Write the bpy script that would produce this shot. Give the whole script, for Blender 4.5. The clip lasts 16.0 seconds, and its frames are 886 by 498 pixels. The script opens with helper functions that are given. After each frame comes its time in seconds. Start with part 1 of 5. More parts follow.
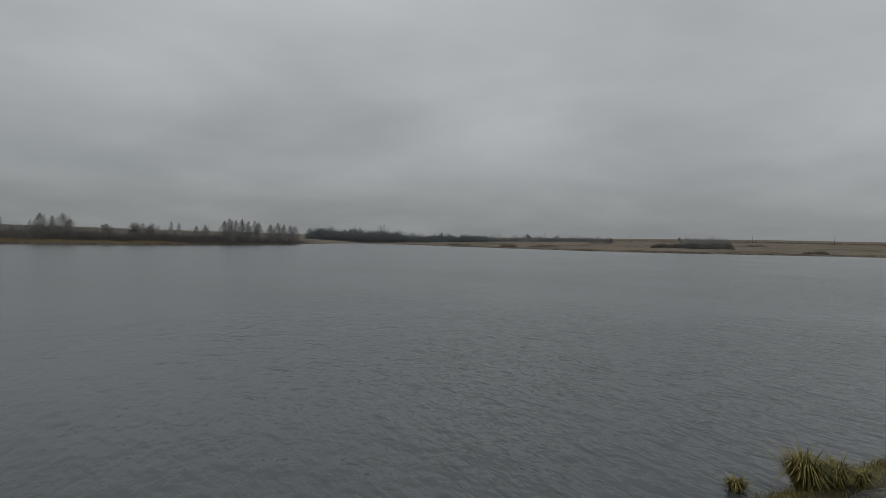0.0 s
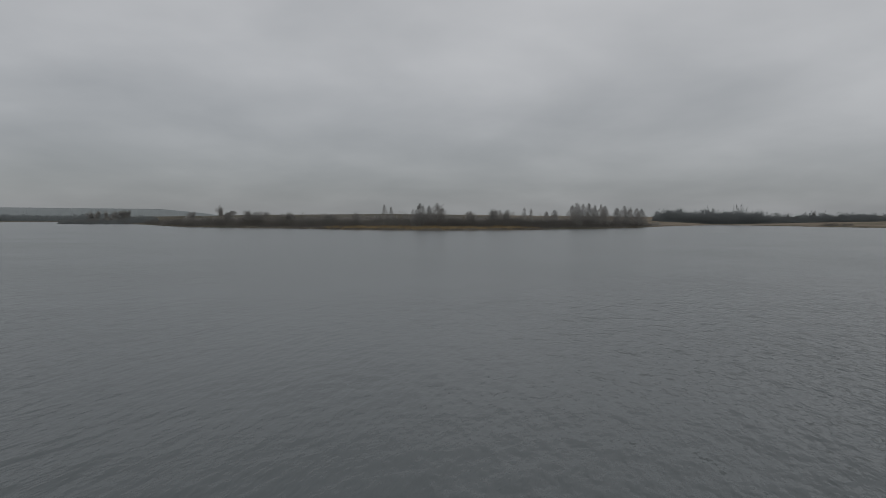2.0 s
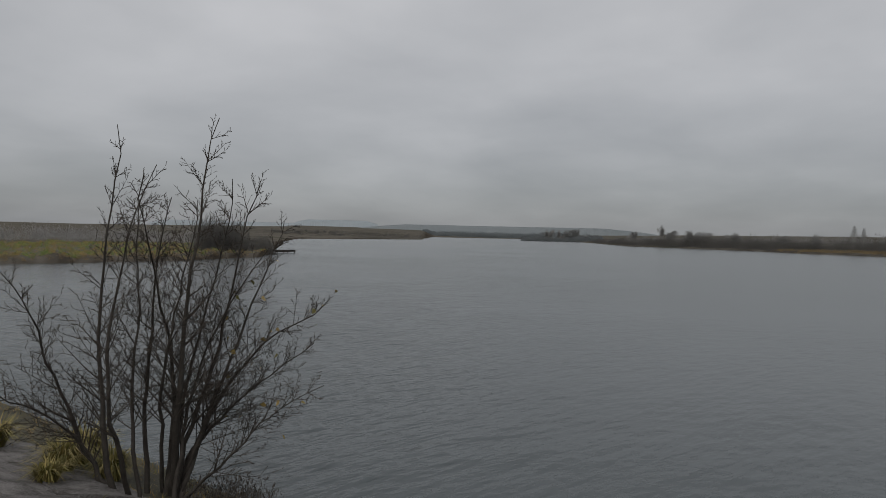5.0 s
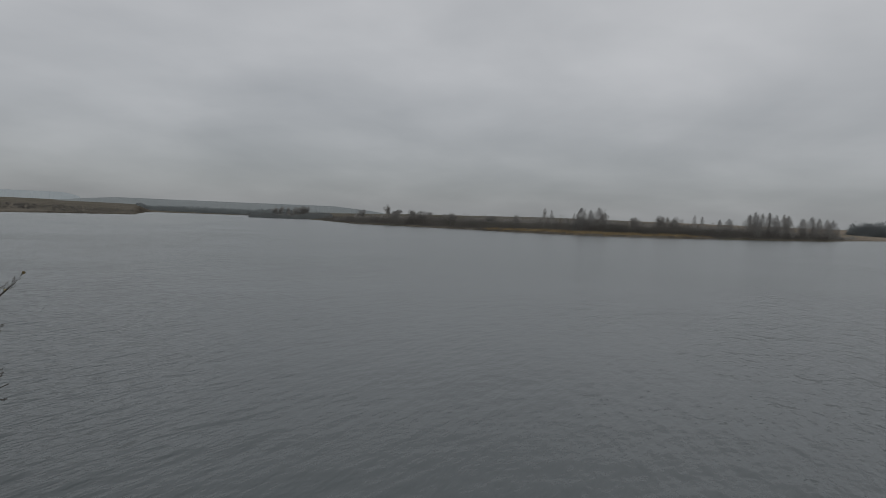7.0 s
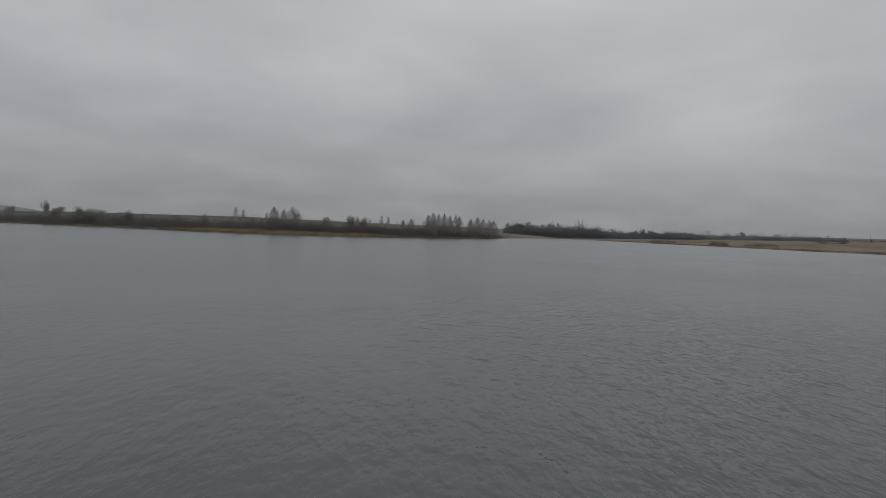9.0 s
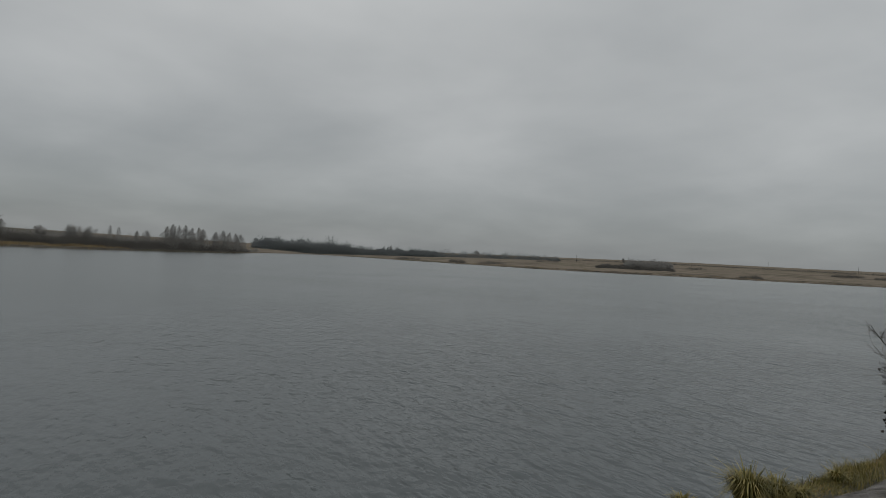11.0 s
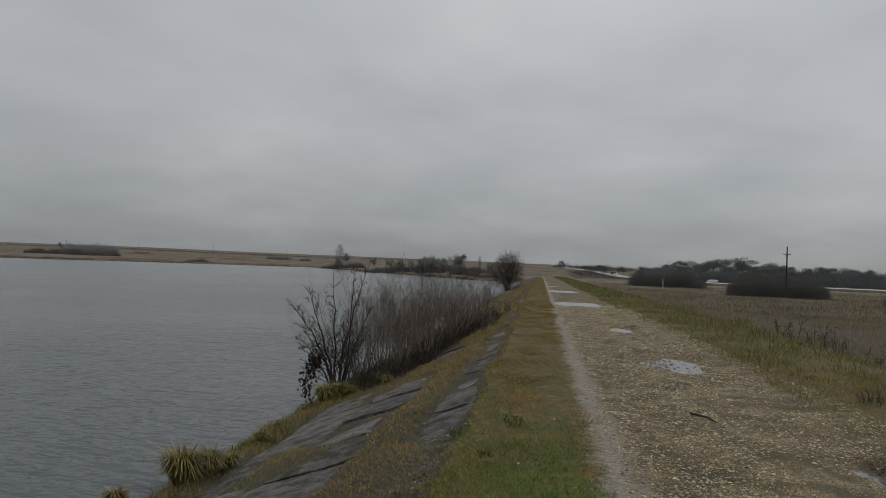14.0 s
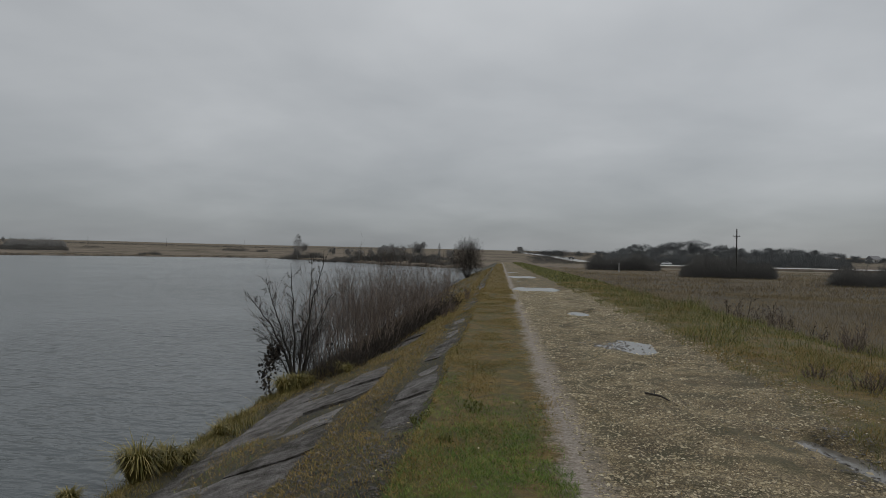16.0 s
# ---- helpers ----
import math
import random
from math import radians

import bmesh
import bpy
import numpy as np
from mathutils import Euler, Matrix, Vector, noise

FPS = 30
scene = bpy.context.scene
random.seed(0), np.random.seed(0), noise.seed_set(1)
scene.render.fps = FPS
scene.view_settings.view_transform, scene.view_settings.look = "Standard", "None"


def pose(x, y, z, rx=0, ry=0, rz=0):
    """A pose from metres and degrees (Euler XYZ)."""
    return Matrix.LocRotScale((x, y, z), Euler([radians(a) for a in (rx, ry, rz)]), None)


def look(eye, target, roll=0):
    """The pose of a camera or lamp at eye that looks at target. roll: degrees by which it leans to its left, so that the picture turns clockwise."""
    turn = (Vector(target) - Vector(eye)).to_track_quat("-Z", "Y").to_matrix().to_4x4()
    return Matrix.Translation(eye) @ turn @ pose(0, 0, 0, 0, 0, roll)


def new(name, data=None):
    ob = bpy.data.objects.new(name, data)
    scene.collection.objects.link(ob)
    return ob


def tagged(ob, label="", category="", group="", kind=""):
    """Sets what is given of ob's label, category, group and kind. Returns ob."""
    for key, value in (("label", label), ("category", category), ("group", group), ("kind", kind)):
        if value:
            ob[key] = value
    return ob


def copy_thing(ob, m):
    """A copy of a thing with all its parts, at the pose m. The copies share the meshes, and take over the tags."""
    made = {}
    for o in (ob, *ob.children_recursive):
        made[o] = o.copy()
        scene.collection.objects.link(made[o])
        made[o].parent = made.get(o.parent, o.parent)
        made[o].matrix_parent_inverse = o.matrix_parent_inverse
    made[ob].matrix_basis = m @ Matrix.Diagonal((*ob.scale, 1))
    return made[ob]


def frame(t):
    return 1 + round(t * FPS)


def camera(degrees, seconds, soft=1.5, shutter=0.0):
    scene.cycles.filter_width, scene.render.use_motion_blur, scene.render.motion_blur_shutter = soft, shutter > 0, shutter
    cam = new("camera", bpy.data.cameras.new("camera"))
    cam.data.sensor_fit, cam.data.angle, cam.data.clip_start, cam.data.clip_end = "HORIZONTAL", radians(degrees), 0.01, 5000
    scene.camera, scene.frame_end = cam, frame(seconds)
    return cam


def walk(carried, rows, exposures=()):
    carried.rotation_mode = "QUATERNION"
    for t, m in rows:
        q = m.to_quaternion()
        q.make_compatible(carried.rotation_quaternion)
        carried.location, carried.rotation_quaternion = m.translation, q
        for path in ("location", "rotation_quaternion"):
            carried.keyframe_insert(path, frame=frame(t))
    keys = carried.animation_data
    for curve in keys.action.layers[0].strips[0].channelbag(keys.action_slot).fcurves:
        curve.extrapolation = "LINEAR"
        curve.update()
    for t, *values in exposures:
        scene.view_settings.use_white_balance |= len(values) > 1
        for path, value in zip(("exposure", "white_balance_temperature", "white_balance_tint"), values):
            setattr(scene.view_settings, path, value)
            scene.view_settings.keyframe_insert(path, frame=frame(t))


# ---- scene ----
LENS = 68.24
PATH = [  # seconds, x, y, z, tilt, lean, turn
    (0.0, -0.020, 0.000, 1.620, 89.40, -1.20, 58.81),
    (0.5, -0.026, -0.002, 1.618, 88.44, -1.06, 64.26),
    (1.0, -0.032, -0.004, 1.616, 87.73, -0.77, 69.01),
    (1.5, -0.037, -0.005, 1.615, 88.20, 0.08, 79.46),
    (2.0, -0.043, -0.007, 1.613, 87.58, -0.16, 88.47),
    (2.5, -0.049, -0.009, 1.611, 87.83, -1.05, 96.87),
    (3.0, -0.055, -0.011, 1.609, 88.85, -1.48, 104.10),
    (3.5, -0.060, -0.012, 1.608, 89.18, -0.89, 111.98),
    (3.7, -0.063, -0.013, 1.607, 89.06, -0.65, 115.20),
    (4.2, -0.068, -0.015, 1.605, 88.95, -0.80, 121.80),
    (4.7, -0.074, -0.017, 1.603, 88.90, -1.10, 125.60),
    (5.2, -0.080, -0.018, 1.602, 88.80, -1.50, 125.60),
    (5.8, -0.087, -0.021, 1.599, 88.62, -1.95, 120.69),
    (6.0, -0.089, -0.021, 1.599, 88.46, -1.91, 118.09),
    (6.5, -0.095, -0.023, 1.597, 88.44, -2.06, 110.26),
    (7.0, -0.101, -0.025, 1.595, 87.55, -2.10, 102.40),
    (7.5, -0.106, -0.027, 1.593, 87.37, -2.24, 93.93),
    (8.0, -0.112, -0.028, 1.592, 88.00, -2.58, 85.63),
    (8.5, -0.118, -0.030, 1.590, 88.18, -2.62, 80.26),
    (9.0, -0.124, -0.032, 1.588, 88.48, -2.09, 75.98),
    (9.2, -0.126, -0.033, 1.587, 88.40, -2.40, 74.43),
    (9.7, -0.132, -0.034, 1.586, 88.80, -2.50, 70.60),
    (10.2, -0.137, -0.036, 1.584, 89.50, -2.80, 65.00),
    (10.8, -0.144, -0.038, 1.582, 90.50, -3.00, 57.40),
    (11.3, -0.150, -0.040, 1.580, 91.19, -3.16, 49.40),
    (11.5, -0.149, -0.040, 1.583, 91.23, -3.38, 46.25),
    (12.0, -0.145, -0.040, 1.590, 90.01, -2.88, 39.70),
    (12.5, -0.140, -0.015, 1.600, 91.26, -3.11, 32.73),
    (13.0, -0.110, 0.010, 1.600, 90.96, -3.05, 25.60),
    (13.5, -0.070, 0.020, 1.600, 91.43, -2.69, 15.71),
    (14.0, -0.020, 0.020, 1.600, 91.59, -2.17, 8.50),
    (14.5, 0.030, 0.010, 1.600, 91.98, -2.12, 2.67),
    (15.0, 0.055, -0.010, 1.600, 91.12, -2.04, -2.39),
    (15.5, 0.045, -0.010, 1.600, 90.78, -1.36, -1.75),
    (16.0, 0.000, 0.025, 1.600, 90.61, -1.05, 4.97),
]
cam = camera(LENS, 16.0, soft=0.6)
walk(cam, [(t, pose(x, y, z, a, b, c)) for t, x, y, z, a, b, c in PATH],
     exposures=[(0.0, -0.08, 6480, 9), (1.0, 0.05, 6500, 12.5), (2.0, 0.04, 6500, 11), (3.5, 0.07, 6500, 9.5), (6.0, 0.15, 6520, 13), (7.5, 0.08, 6480, 10.5), (9.0, 0.06, 6500, 11.5),
                (11.5, -0.06, 6550, 7.5), (12.0, -0.06, 6550, 10.5), (12.5, -0.05, 6520, 11.5), (13.5, -0.02, 6500, 12), (14.5, 0.0, 6450, 8), (16.0, 0.0, 6420, 9.5)])

# ---- sky and light: an even overcast, brighter overhead than at the horizon ----
SUN_TURN, SUN_HEIGHT = radians(62), radians(42)


def node(tree, kind, **inputs):
    n = tree.nodes.new(kind)
    for key, value in inputs.items():
        n.inputs[key.replace("_", " ")].default_value = value
    return n


def math_node(tree, op, a, b=None):
    n = tree.nodes.new("ShaderNodeMath")
    n.operation = op
    for i, value in enumerate((a, b)):
        if value is None:
            continue
        if isinstance(value, (int, float)):
            n.inputs[i].default_value = value
        else:
            tree.links.new(value, n.inputs[i])
    return n.outputs[0]


def ramp_node(tree, fac, stops):
    n = tree.nodes.new("ShaderNodeValToRGB")
    while len(n.color_ramp.elements) < len(stops):
        n.color_ramp.elements.new(0.5)
    for e, (p, col) in zip(n.color_ramp.elements, stops):
        e.position = p
        e.color = (*col, 1)
    tree.links.new(fac, n.inputs[0])
    return n.outputs[0]


def mix_node(tree, fac, a, b, how="MIX"):
    n = tree.nodes.new("ShaderNodeMix")
    n.data_type, n.blend_type = "RGBA", how
    for slot, value in ((0, fac), (6, a), (7, b)):
        if isinstance(value, (int, float)):
            n.inputs[slot].default_value = value
        elif isinstance(value, tuple):
            n.inputs[slot].default_value = (*value, 1)
        else:
            tree.links.new(value, n.inputs[slot])
    return n.outputs[2]


def make_world():
    w = bpy.data.worlds.new("overcast")
    scene.world = w
    w.use_nodes = True
    nt = w.node_tree
    nt.nodes.clear()
    out = nt.nodes.new("ShaderNodeOutputWorld")
    bg = nt.nodes.new("ShaderNodeBackground")
    sky = nt.nodes.new("ShaderNodeTexSky")
    sky.sky_type, sky.sun_disc = "NISHITA", False
    sky.sun_elevation, sky.sun_rotation = SUN_HEIGHT, SUN_TURN
    coord = nt.nodes.new("ShaderNodeTexCoord")
    parts = nt.nodes.new("ShaderNodeSeparateXYZ")
    nt.links.new(coord.outputs["Generated"], parts.inputs[0])
    up = math_node(nt, "MAXIMUM", parts.outputs[2], 0.0)
    # the cloud layer lies flat overhead, so its forms draw together towards the horizon
    deep = math_node(nt, "ADD", up, 0.22)
    flat = nt.nodes.new("ShaderNodeCombineXYZ")
    nt.links.new(math_node(nt, "DIVIDE", parts.outputs[0], deep), flat.inputs[0])
    nt.links.new(math_node(nt, "DIVIDE", parts.outputs[1], deep), flat.inputs[1])
    big = node(nt, "ShaderNodeTexNoise", Scale=1.1, Detail=5.0, Roughness=0.48, Distortion=0.15)
    nt.links.new(flat.outputs[0], big.inputs["Vector"])
    soft = node(nt, "ShaderNodeTexNoise", Scale=0.22, Detail=2.0, Roughness=0.5)
    nt.links.new(flat.outputs[0], soft.inputs["Vector"])
    form = math_node(nt, "ADD", math_node(nt, "MULTIPLY", big.outputs[0], 0.66), math_node(nt, "MULTIPLY", soft.outputs[0], 0.34))
    cloud = ramp_node(nt, form, [(0.36, (0.83, 0.843, 0.856)), (0.5, (0.985, 0.992, 1.0)), (0.64, (1.17, 1.17, 1.175))])
    height = math_node(nt, "POWER", up, 0.75)
    level = ramp_node(nt, height, [(0.0, (0.215, 0.225, 0.235)), (0.10, (0.255, 0.265, 0.272)), (0.26, (0.375, 0.383, 0.388)),
                                   (0.42, (0.45, 0.456, 0.46)), (0.62, (0.56, 0.566, 0.57)), (1.0, (0.74, 0.747, 0.752))])
    # the overcast is thinner over the dam's far end than over the lake
    side = nt.nodes.new("ShaderNodeCombineXYZ")
    heavy = math_node(nt, "ADD", math_node(nt, "MULTIPLY", parts.outputs[0], -0.94), math_node(nt, "MULTIPLY", parts.outputs[1], 0.342))
    heavy = math_node(nt, "MULTIPLY", math_node(nt, "POWER", math_node(nt, "MAXIMUM", heavy, 0.0), 4.0), -0.085)
    thick = math_node(nt, "ADD", math_node(nt, "ADD", math_node(nt, "MULTIPLY", parts.outputs[1], 0.08), 0.985), heavy)
    for i in range(3):
        nt.links.new(thick, side.inputs[i])
    veil = mix_node(nt, 1.0, mix_node(nt, 1.0, level, side.outputs[0], "MULTIPLY"), cloud, "MULTIPLY")
    thin = mix_node(nt, 1.0, sky.outputs[0], (0.006, 0.006, 0.006), "MULTIPLY")
    total = mix_node(nt, 1.0, veil, thin, "ADD")
    nt.links.new(total, bg.inputs[0])
    bg.inputs[1].default_value = 1.0
    nt.links.new(bg.outputs[0], out.inputs[0])


make_world()
sun_data = bpy.data.lights.new("sun", "SUN")
sun_data.energy, sun_data.angle, sun_data.color = 0.75, radians(35), (1.0, 0.97, 0.93)
sun = new("sun", sun_data)
sun.matrix_world = look((0, 0, 60), (60 * math.sin(SUN_TURN) * -1, 60 * math.cos(SUN_TURN) * -1, 60 - 60 * math.tan(SUN_HEIGHT)))


# ---- materials ----
def material(name, stops, scale=3.0, detail=6.0, rough=0.85, bump=0.3, fine=40.0, relief=0.02, island=0.0, objects=0.0, coat=None, specular=0.3, stretch=(1, 1, 1), metal=0.0, soft=0.0):
    """Noise at a large and a fine scale drives colour and relief; island and objects vary it from piece to piece;
    soft turns the shading of fine twigs and blades towards the sky, as a dense mass of them scatters light."""
    m = bpy.data.materials.new(name)
    m.use_nodes = True
    nt = m.node_tree
    bsdf = nt.nodes["Principled BSDF"]
    geo = nt.nodes.new("ShaderNodeNewGeometry")
    maps = nt.nodes.new("ShaderNodeMapping")
    maps.inputs["Scale"].default_value = stretch
    nt.links.new(geo.outputs["Position"], maps.inputs[0])
    n1 = node(nt, "ShaderNodeTexNoise", Scale=scale, Detail=detail, Roughness=0.6)
    n2 = node(nt, "ShaderNodeTexNoise", Scale=fine, Detail=3.0, Roughness=0.6)
    nt.links.new(maps.outputs[0], n1.inputs["Vector"])
    nt.links.new(maps.outputs[0], n2.inputs["Vector"])
    fac = math_node(nt, "ADD", math_node(nt, "MULTIPLY", n1.outputs[0], 0.7), math_node(nt, "MULTIPLY", n2.outputs[0], 0.3))
    if island:
        fac = math_node(nt, "ADD", fac, math_node(nt, "MULTIPLY", math_node(nt, "SUBTRACT", geo.outputs["Random Per Island"], 0.5), island))
    if objects:
        info = nt.nodes.new("ShaderNodeObjectInfo")
        fac = math_node(nt, "ADD", fac, math_node(nt, "MULTIPLY", math_node(nt, "SUBTRACT", info.outputs["Random"], 0.5), objects))
    nt.links.new(ramp_node(nt, fac, stops), bsdf.inputs["Base Color"])
    bsdf.inputs["Roughness"].default_value = rough
    bsdf.inputs["Specular IOR Level"].default_value = specular
    bsdf.inputs["Metallic"].default_value = metal
    if soft:
        lift = nt.nodes.new("ShaderNodeVectorMath")
        lift.operation = "MULTIPLY_ADD"
        lift.inputs[1].default_value = (1 - soft, 1 - soft, 1 - soft)
        lift.inputs[2].default_value = (0, 0, soft)
        unit = nt.nodes.new("ShaderNodeVectorMath")
        unit.operation = "NORMALIZE"
        nt.links.new(geo.outputs["Normal"], lift.inputs[0])
        nt.links.new(lift.outputs[0], unit.inputs[0])
        nt.links.new(unit.outputs[0], bsdf.inputs["Normal"])
    elif bump:
        b = nt.nodes.new("ShaderNodeBump")
        b.inputs["Strength"].default_value, b.inputs["Distance"].default_value = bump, relief
        nt.links.new(n2.outputs[0], b.inputs["Height"])
        nt.links.new(b.outputs[0], bsdf.inputs["Normal"])
    return m


def water_material(name, base, rough, waves, lee=False):
    m = bpy.data.materials.new(name)
    m.use_nodes = True
    nt = m.node_tree
    bsdf = nt.nodes["Principled BSDF"]
    bsdf.inputs["Base Color"].default_value = (*base, 1)
    bsdf.inputs["Roughness"].default_value = rough
    bsdf.inputs["IOR"].default_value = 1.333
    geo = nt.nodes.new("ShaderNodeNewGeometry")
    last = None
    for scale, stretch, turn, relief, seed in waves:
        maps = nt.nodes.new("ShaderNodeMapping")
        maps.vector_type = "TEXTURE"
        maps.inputs["Scale"].default_value, maps.inputs["Rotation"].default_value = stretch, (0, 0, radians(turn))
        maps.inputs["Location"].default_value = (seed, seed * 2, 0)
        nt.links.new(geo.outputs["Position"], maps.inputs[0])
        n = node(nt, "ShaderNodeTexNoise", Scale=scale, Detail=2.5, Roughness=0.5)
        nt.links.new(maps.outputs[0], n.inputs["Vector"])
        # wind comes in patches: the ripples swell and die over tens of metres
        gust = node(nt, "ShaderNodeTexNoise", Scale=0.05, Detail=3.0, Roughness=0.55)
        nt.links.new(geo.outputs["Position"], gust.inputs["Vector"])
        power = ramp_node(nt, gust.outputs[0], [(0.36, (0.35, 0.35, 0.35)), (0.62, (1, 1, 1))])
        if lee:
            # the water straight out from the dam lies in the lee and stays calmer
            at = nt.nodes.new("ShaderNodeSeparateXYZ")
            nt.links.new(geo.outputs["Position"], at.inputs[0])
            way = math_node(nt, "DIVIDE", math_node(nt, "ABSOLUTE", math_node(nt, "ADD", at.outputs[1], 2.0), 0.0), math_node(nt, "ADD", math_node(nt, "ABSOLUTE", at.outputs[0], 0.0), 6.0))
            power = mix_node(nt, 1.0, power, ramp_node(nt, way, [(0.10, (0.46, 0.46, 0.46)), (0.55, (1, 1, 1))]), "MULTIPLY")
            nt.links.new(ramp_node(nt, way, [(0.15, (0.21, 0.21, 0.21)), (0.6, (rough, rough, rough))]), bsdf.inputs["Roughness"])
        b = nt.nodes.new("ShaderNodeBump")
        b.inputs["Distance"].default_value = relief
        nt.links.new(power, b.inputs["Strength"])
        nt.links.new(n.outputs[0], b.inputs["Height"])
        if last:
            nt.links.new(last, b.inputs["Normal"])
        last = b.outputs[0]
    nt.links.new(last, bsdf.inputs["Normal"])
    return m


def land_material():
    """Dry fields in broad patches, turning dark brown wherever the ground is steep."""
    m = material("dry_field", [(0.40, (0.094, 0.083, 0.068)), (0.455, (0.143, 0.122, 0.100)), (0.50, (0.194, 0.166, 0.136)), (0.54, (0.146, 0.126, 0.099)), (0.60, (0.099, 0.094, 0.070))],
                 scale=0.016, detail=10.0, fine=0.25, bump=0.4, relief=0.25, specular=0.0)
    nt = m.node_tree
    bsdf = nt.nodes["Principled BSDF"]
    geo = nt.nodes.new("ShaderNodeNewGeometry")
    parts = nt.nodes.new("ShaderNodeSeparateXYZ")
    nt.links.new(geo.outputs["Normal"], parts.inputs[0])
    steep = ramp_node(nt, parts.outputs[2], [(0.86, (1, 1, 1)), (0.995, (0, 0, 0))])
    was = bsdf.inputs["Base Color"].links[0].from_socket
    at = nt.nodes.new("ShaderNodeSeparateXYZ")
    nt.links.new(geo.outputs["Position"], at.inputs[0])
    pasture = ramp_node(nt, math_node(nt, "MULTIPLY", at.outputs[1], 0.004), [(0.35, (0.62, 0.66, 0.68)), (0.9, (1, 1, 1))])
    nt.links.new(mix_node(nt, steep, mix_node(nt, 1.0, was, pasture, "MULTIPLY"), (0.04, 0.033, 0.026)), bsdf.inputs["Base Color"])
    return m


WATER = water_material("lake_water", (0.047, 0.057, 0.060), 0.15,
                       [(2.2, (1.1, 0.48, 1), 168, 0.088, 3.0), (6.5, (1.0, 0.5, 1), 160, 0.014, 11.0), (0.95, (1.0, 0.55, 1), 172, 0.14, 7.0), (0.34, (1.0, 0.5, 1), 166, 0.15, 19.0)], True)
PUDDLE = water_material("puddle_water", (0.12, 0.112, 0.098), 0.05, [(9.0, (1, 1, 1), 0, 0.001, 5.0)])
LAND = land_material()
SOIL = material("bank_soil", [(0.3, (0.020, 0.018, 0.013)), (0.5, (0.045, 0.042, 0.026)), (0.7, (0.085, 0.073, 0.040))], scale=1.6, fine=26, bump=0.6, relief=0.03)


def crest_material():
    """Turf, trodden clay and gravel side by side on the crest, each border frayed."""
    m = material("crest_ground", [(0.34, (0.078, 0.060, 0.031)), (0.44, (0.160, 0.125, 0.068)), (0.54, (0.248, 0.197, 0.114)), (0.66, (0.36, 0.294, 0.178))], scale=1.3, fine=26, bump=0.5, relief=0.03)
    nt = m.node_tree
    bsdf = nt.nodes["Principled BSDF"]
    gravel = bsdf.inputs["Base Color"].links[0].from_socket
    geo = nt.nodes.new("ShaderNodeNewGeometry")
    parts = nt.nodes.new("ShaderNodeSeparateXYZ")
    nt.links.new(geo.outputs["Position"], parts.inputs[0])
    x = parts.outputs[0]
    grain = []
    for scale, amount in ((2.3, 0.34), (9.0, 0.26), (30.0, 0.16)):
        n = node(nt, "ShaderNodeTexNoise", Scale=scale, Detail=2.0)
        nt.links.new(geo.outputs["Position"], n.inputs["Vector"])
        grain.append(n.outputs[0])
        x = math_node(nt, "ADD", x, math_node(nt, "MULTIPLY", math_node(nt, "SUBTRACT", n.outputs[0], 0.5), amount))
    turf = ramp_node(nt, grain[1], [(0.35, (0.062, 0.043, 0.013)), (0.5, (0.098, 0.065, 0.018)), (0.66, (0.142, 0.094, 0.027))])
    turf = mix_node(nt, ramp_node(nt, grain[0], [(0.42, (0, 0, 0)), (0.60, (0.85, 0.85, 0.85))]), turf, (0.058, 0.056, 0.017))
    clay = ramp_node(nt, grain[2], [(0.3, (0.138, 0.117, 0.095)), (0.5, (0.198, 0.170, 0.140)), (0.7, (0.272, 0.238, 0.20))])
    moss = ramp_node(nt, grain[0], [(0.50, (0, 0, 0)), (0.62, (0.75, 0.75, 0.75))])
    # chips of crushed stone: each cell has its own tone, with dark earth between
    chips = None
    for scale, turn in ((72.0, 0.4), (118.0, 1.3)):
        maps = nt.nodes.new("ShaderNodeMapping")
        maps.inputs["Rotation"].default_value, maps.inputs["Scale"].default_value = (0, 0, turn), (1.0, 0.72, 1.0)
        nt.links.new(geo.outputs["Position"], maps.inputs[0])
        cell = node(nt, "ShaderNodeTexVoronoi", Scale=scale)
        nt.links.new(maps.outputs[0], cell.inputs["Vector"])
        tone = nt.nodes.new("ShaderNodeSeparateXYZ")
        nt.links.new(cell.outputs["Color"], tone.inputs[0])
        gap = ramp_node(nt, cell.outputs["Distance"], [(0.30, (1, 1, 1)), (0.62, (0.30, 0.28, 0.25))])
        one = mix_node(nt, 1.0, ramp_node(nt, tone.outputs[0], [(0.0, (0.45, 0.45, 0.43)), (0.55, (0.95, 0.95, 0.95)), (0.85, (1.6, 1.6, 1.55)), (1.0, (2.4, 2.4, 2.35))]), gap, "MULTIPLY")
        chips = one if chips is None else mix_node(nt, 0.45, chips, one)
    stony = mix_node(nt, 1.0, gravel, chips, "MULTIPLY")
    mossy = mix_node(nt, moss, stony, (0.050, 0.046, 0.022))

    def edge(at, soft):
        return ramp_node(nt, math_node(nt, "ADD", math_node(nt, "MULTIPLY", math_node(nt, "SUBTRACT", x, at), 1 / soft), 0.5), [(0.0, (0, 0, 0)), (1.0, (1, 1, 1))])

    col = mix_node(nt, edge(0.50, 0.16), turf, clay)
    col = mix_node(nt, edge(0.80, 0.18), col, mossy)
    # the track widens by half a metre past the wet rut
    wide = math_node(nt, "MULTIPLY", ramp_node(nt, math_node(nt, "MULTIPLY", math_node(nt, "SUBTRACT", parts.outputs[1], 5.0), 0.25), [(0.0, (0, 0, 0)), (1.0, (1, 1, 1))]), 0.3)
    x = math_node(nt, "SUBTRACT", x, wide)
    col = mix_node(nt, edge(3.34, 0.5), col, turf)
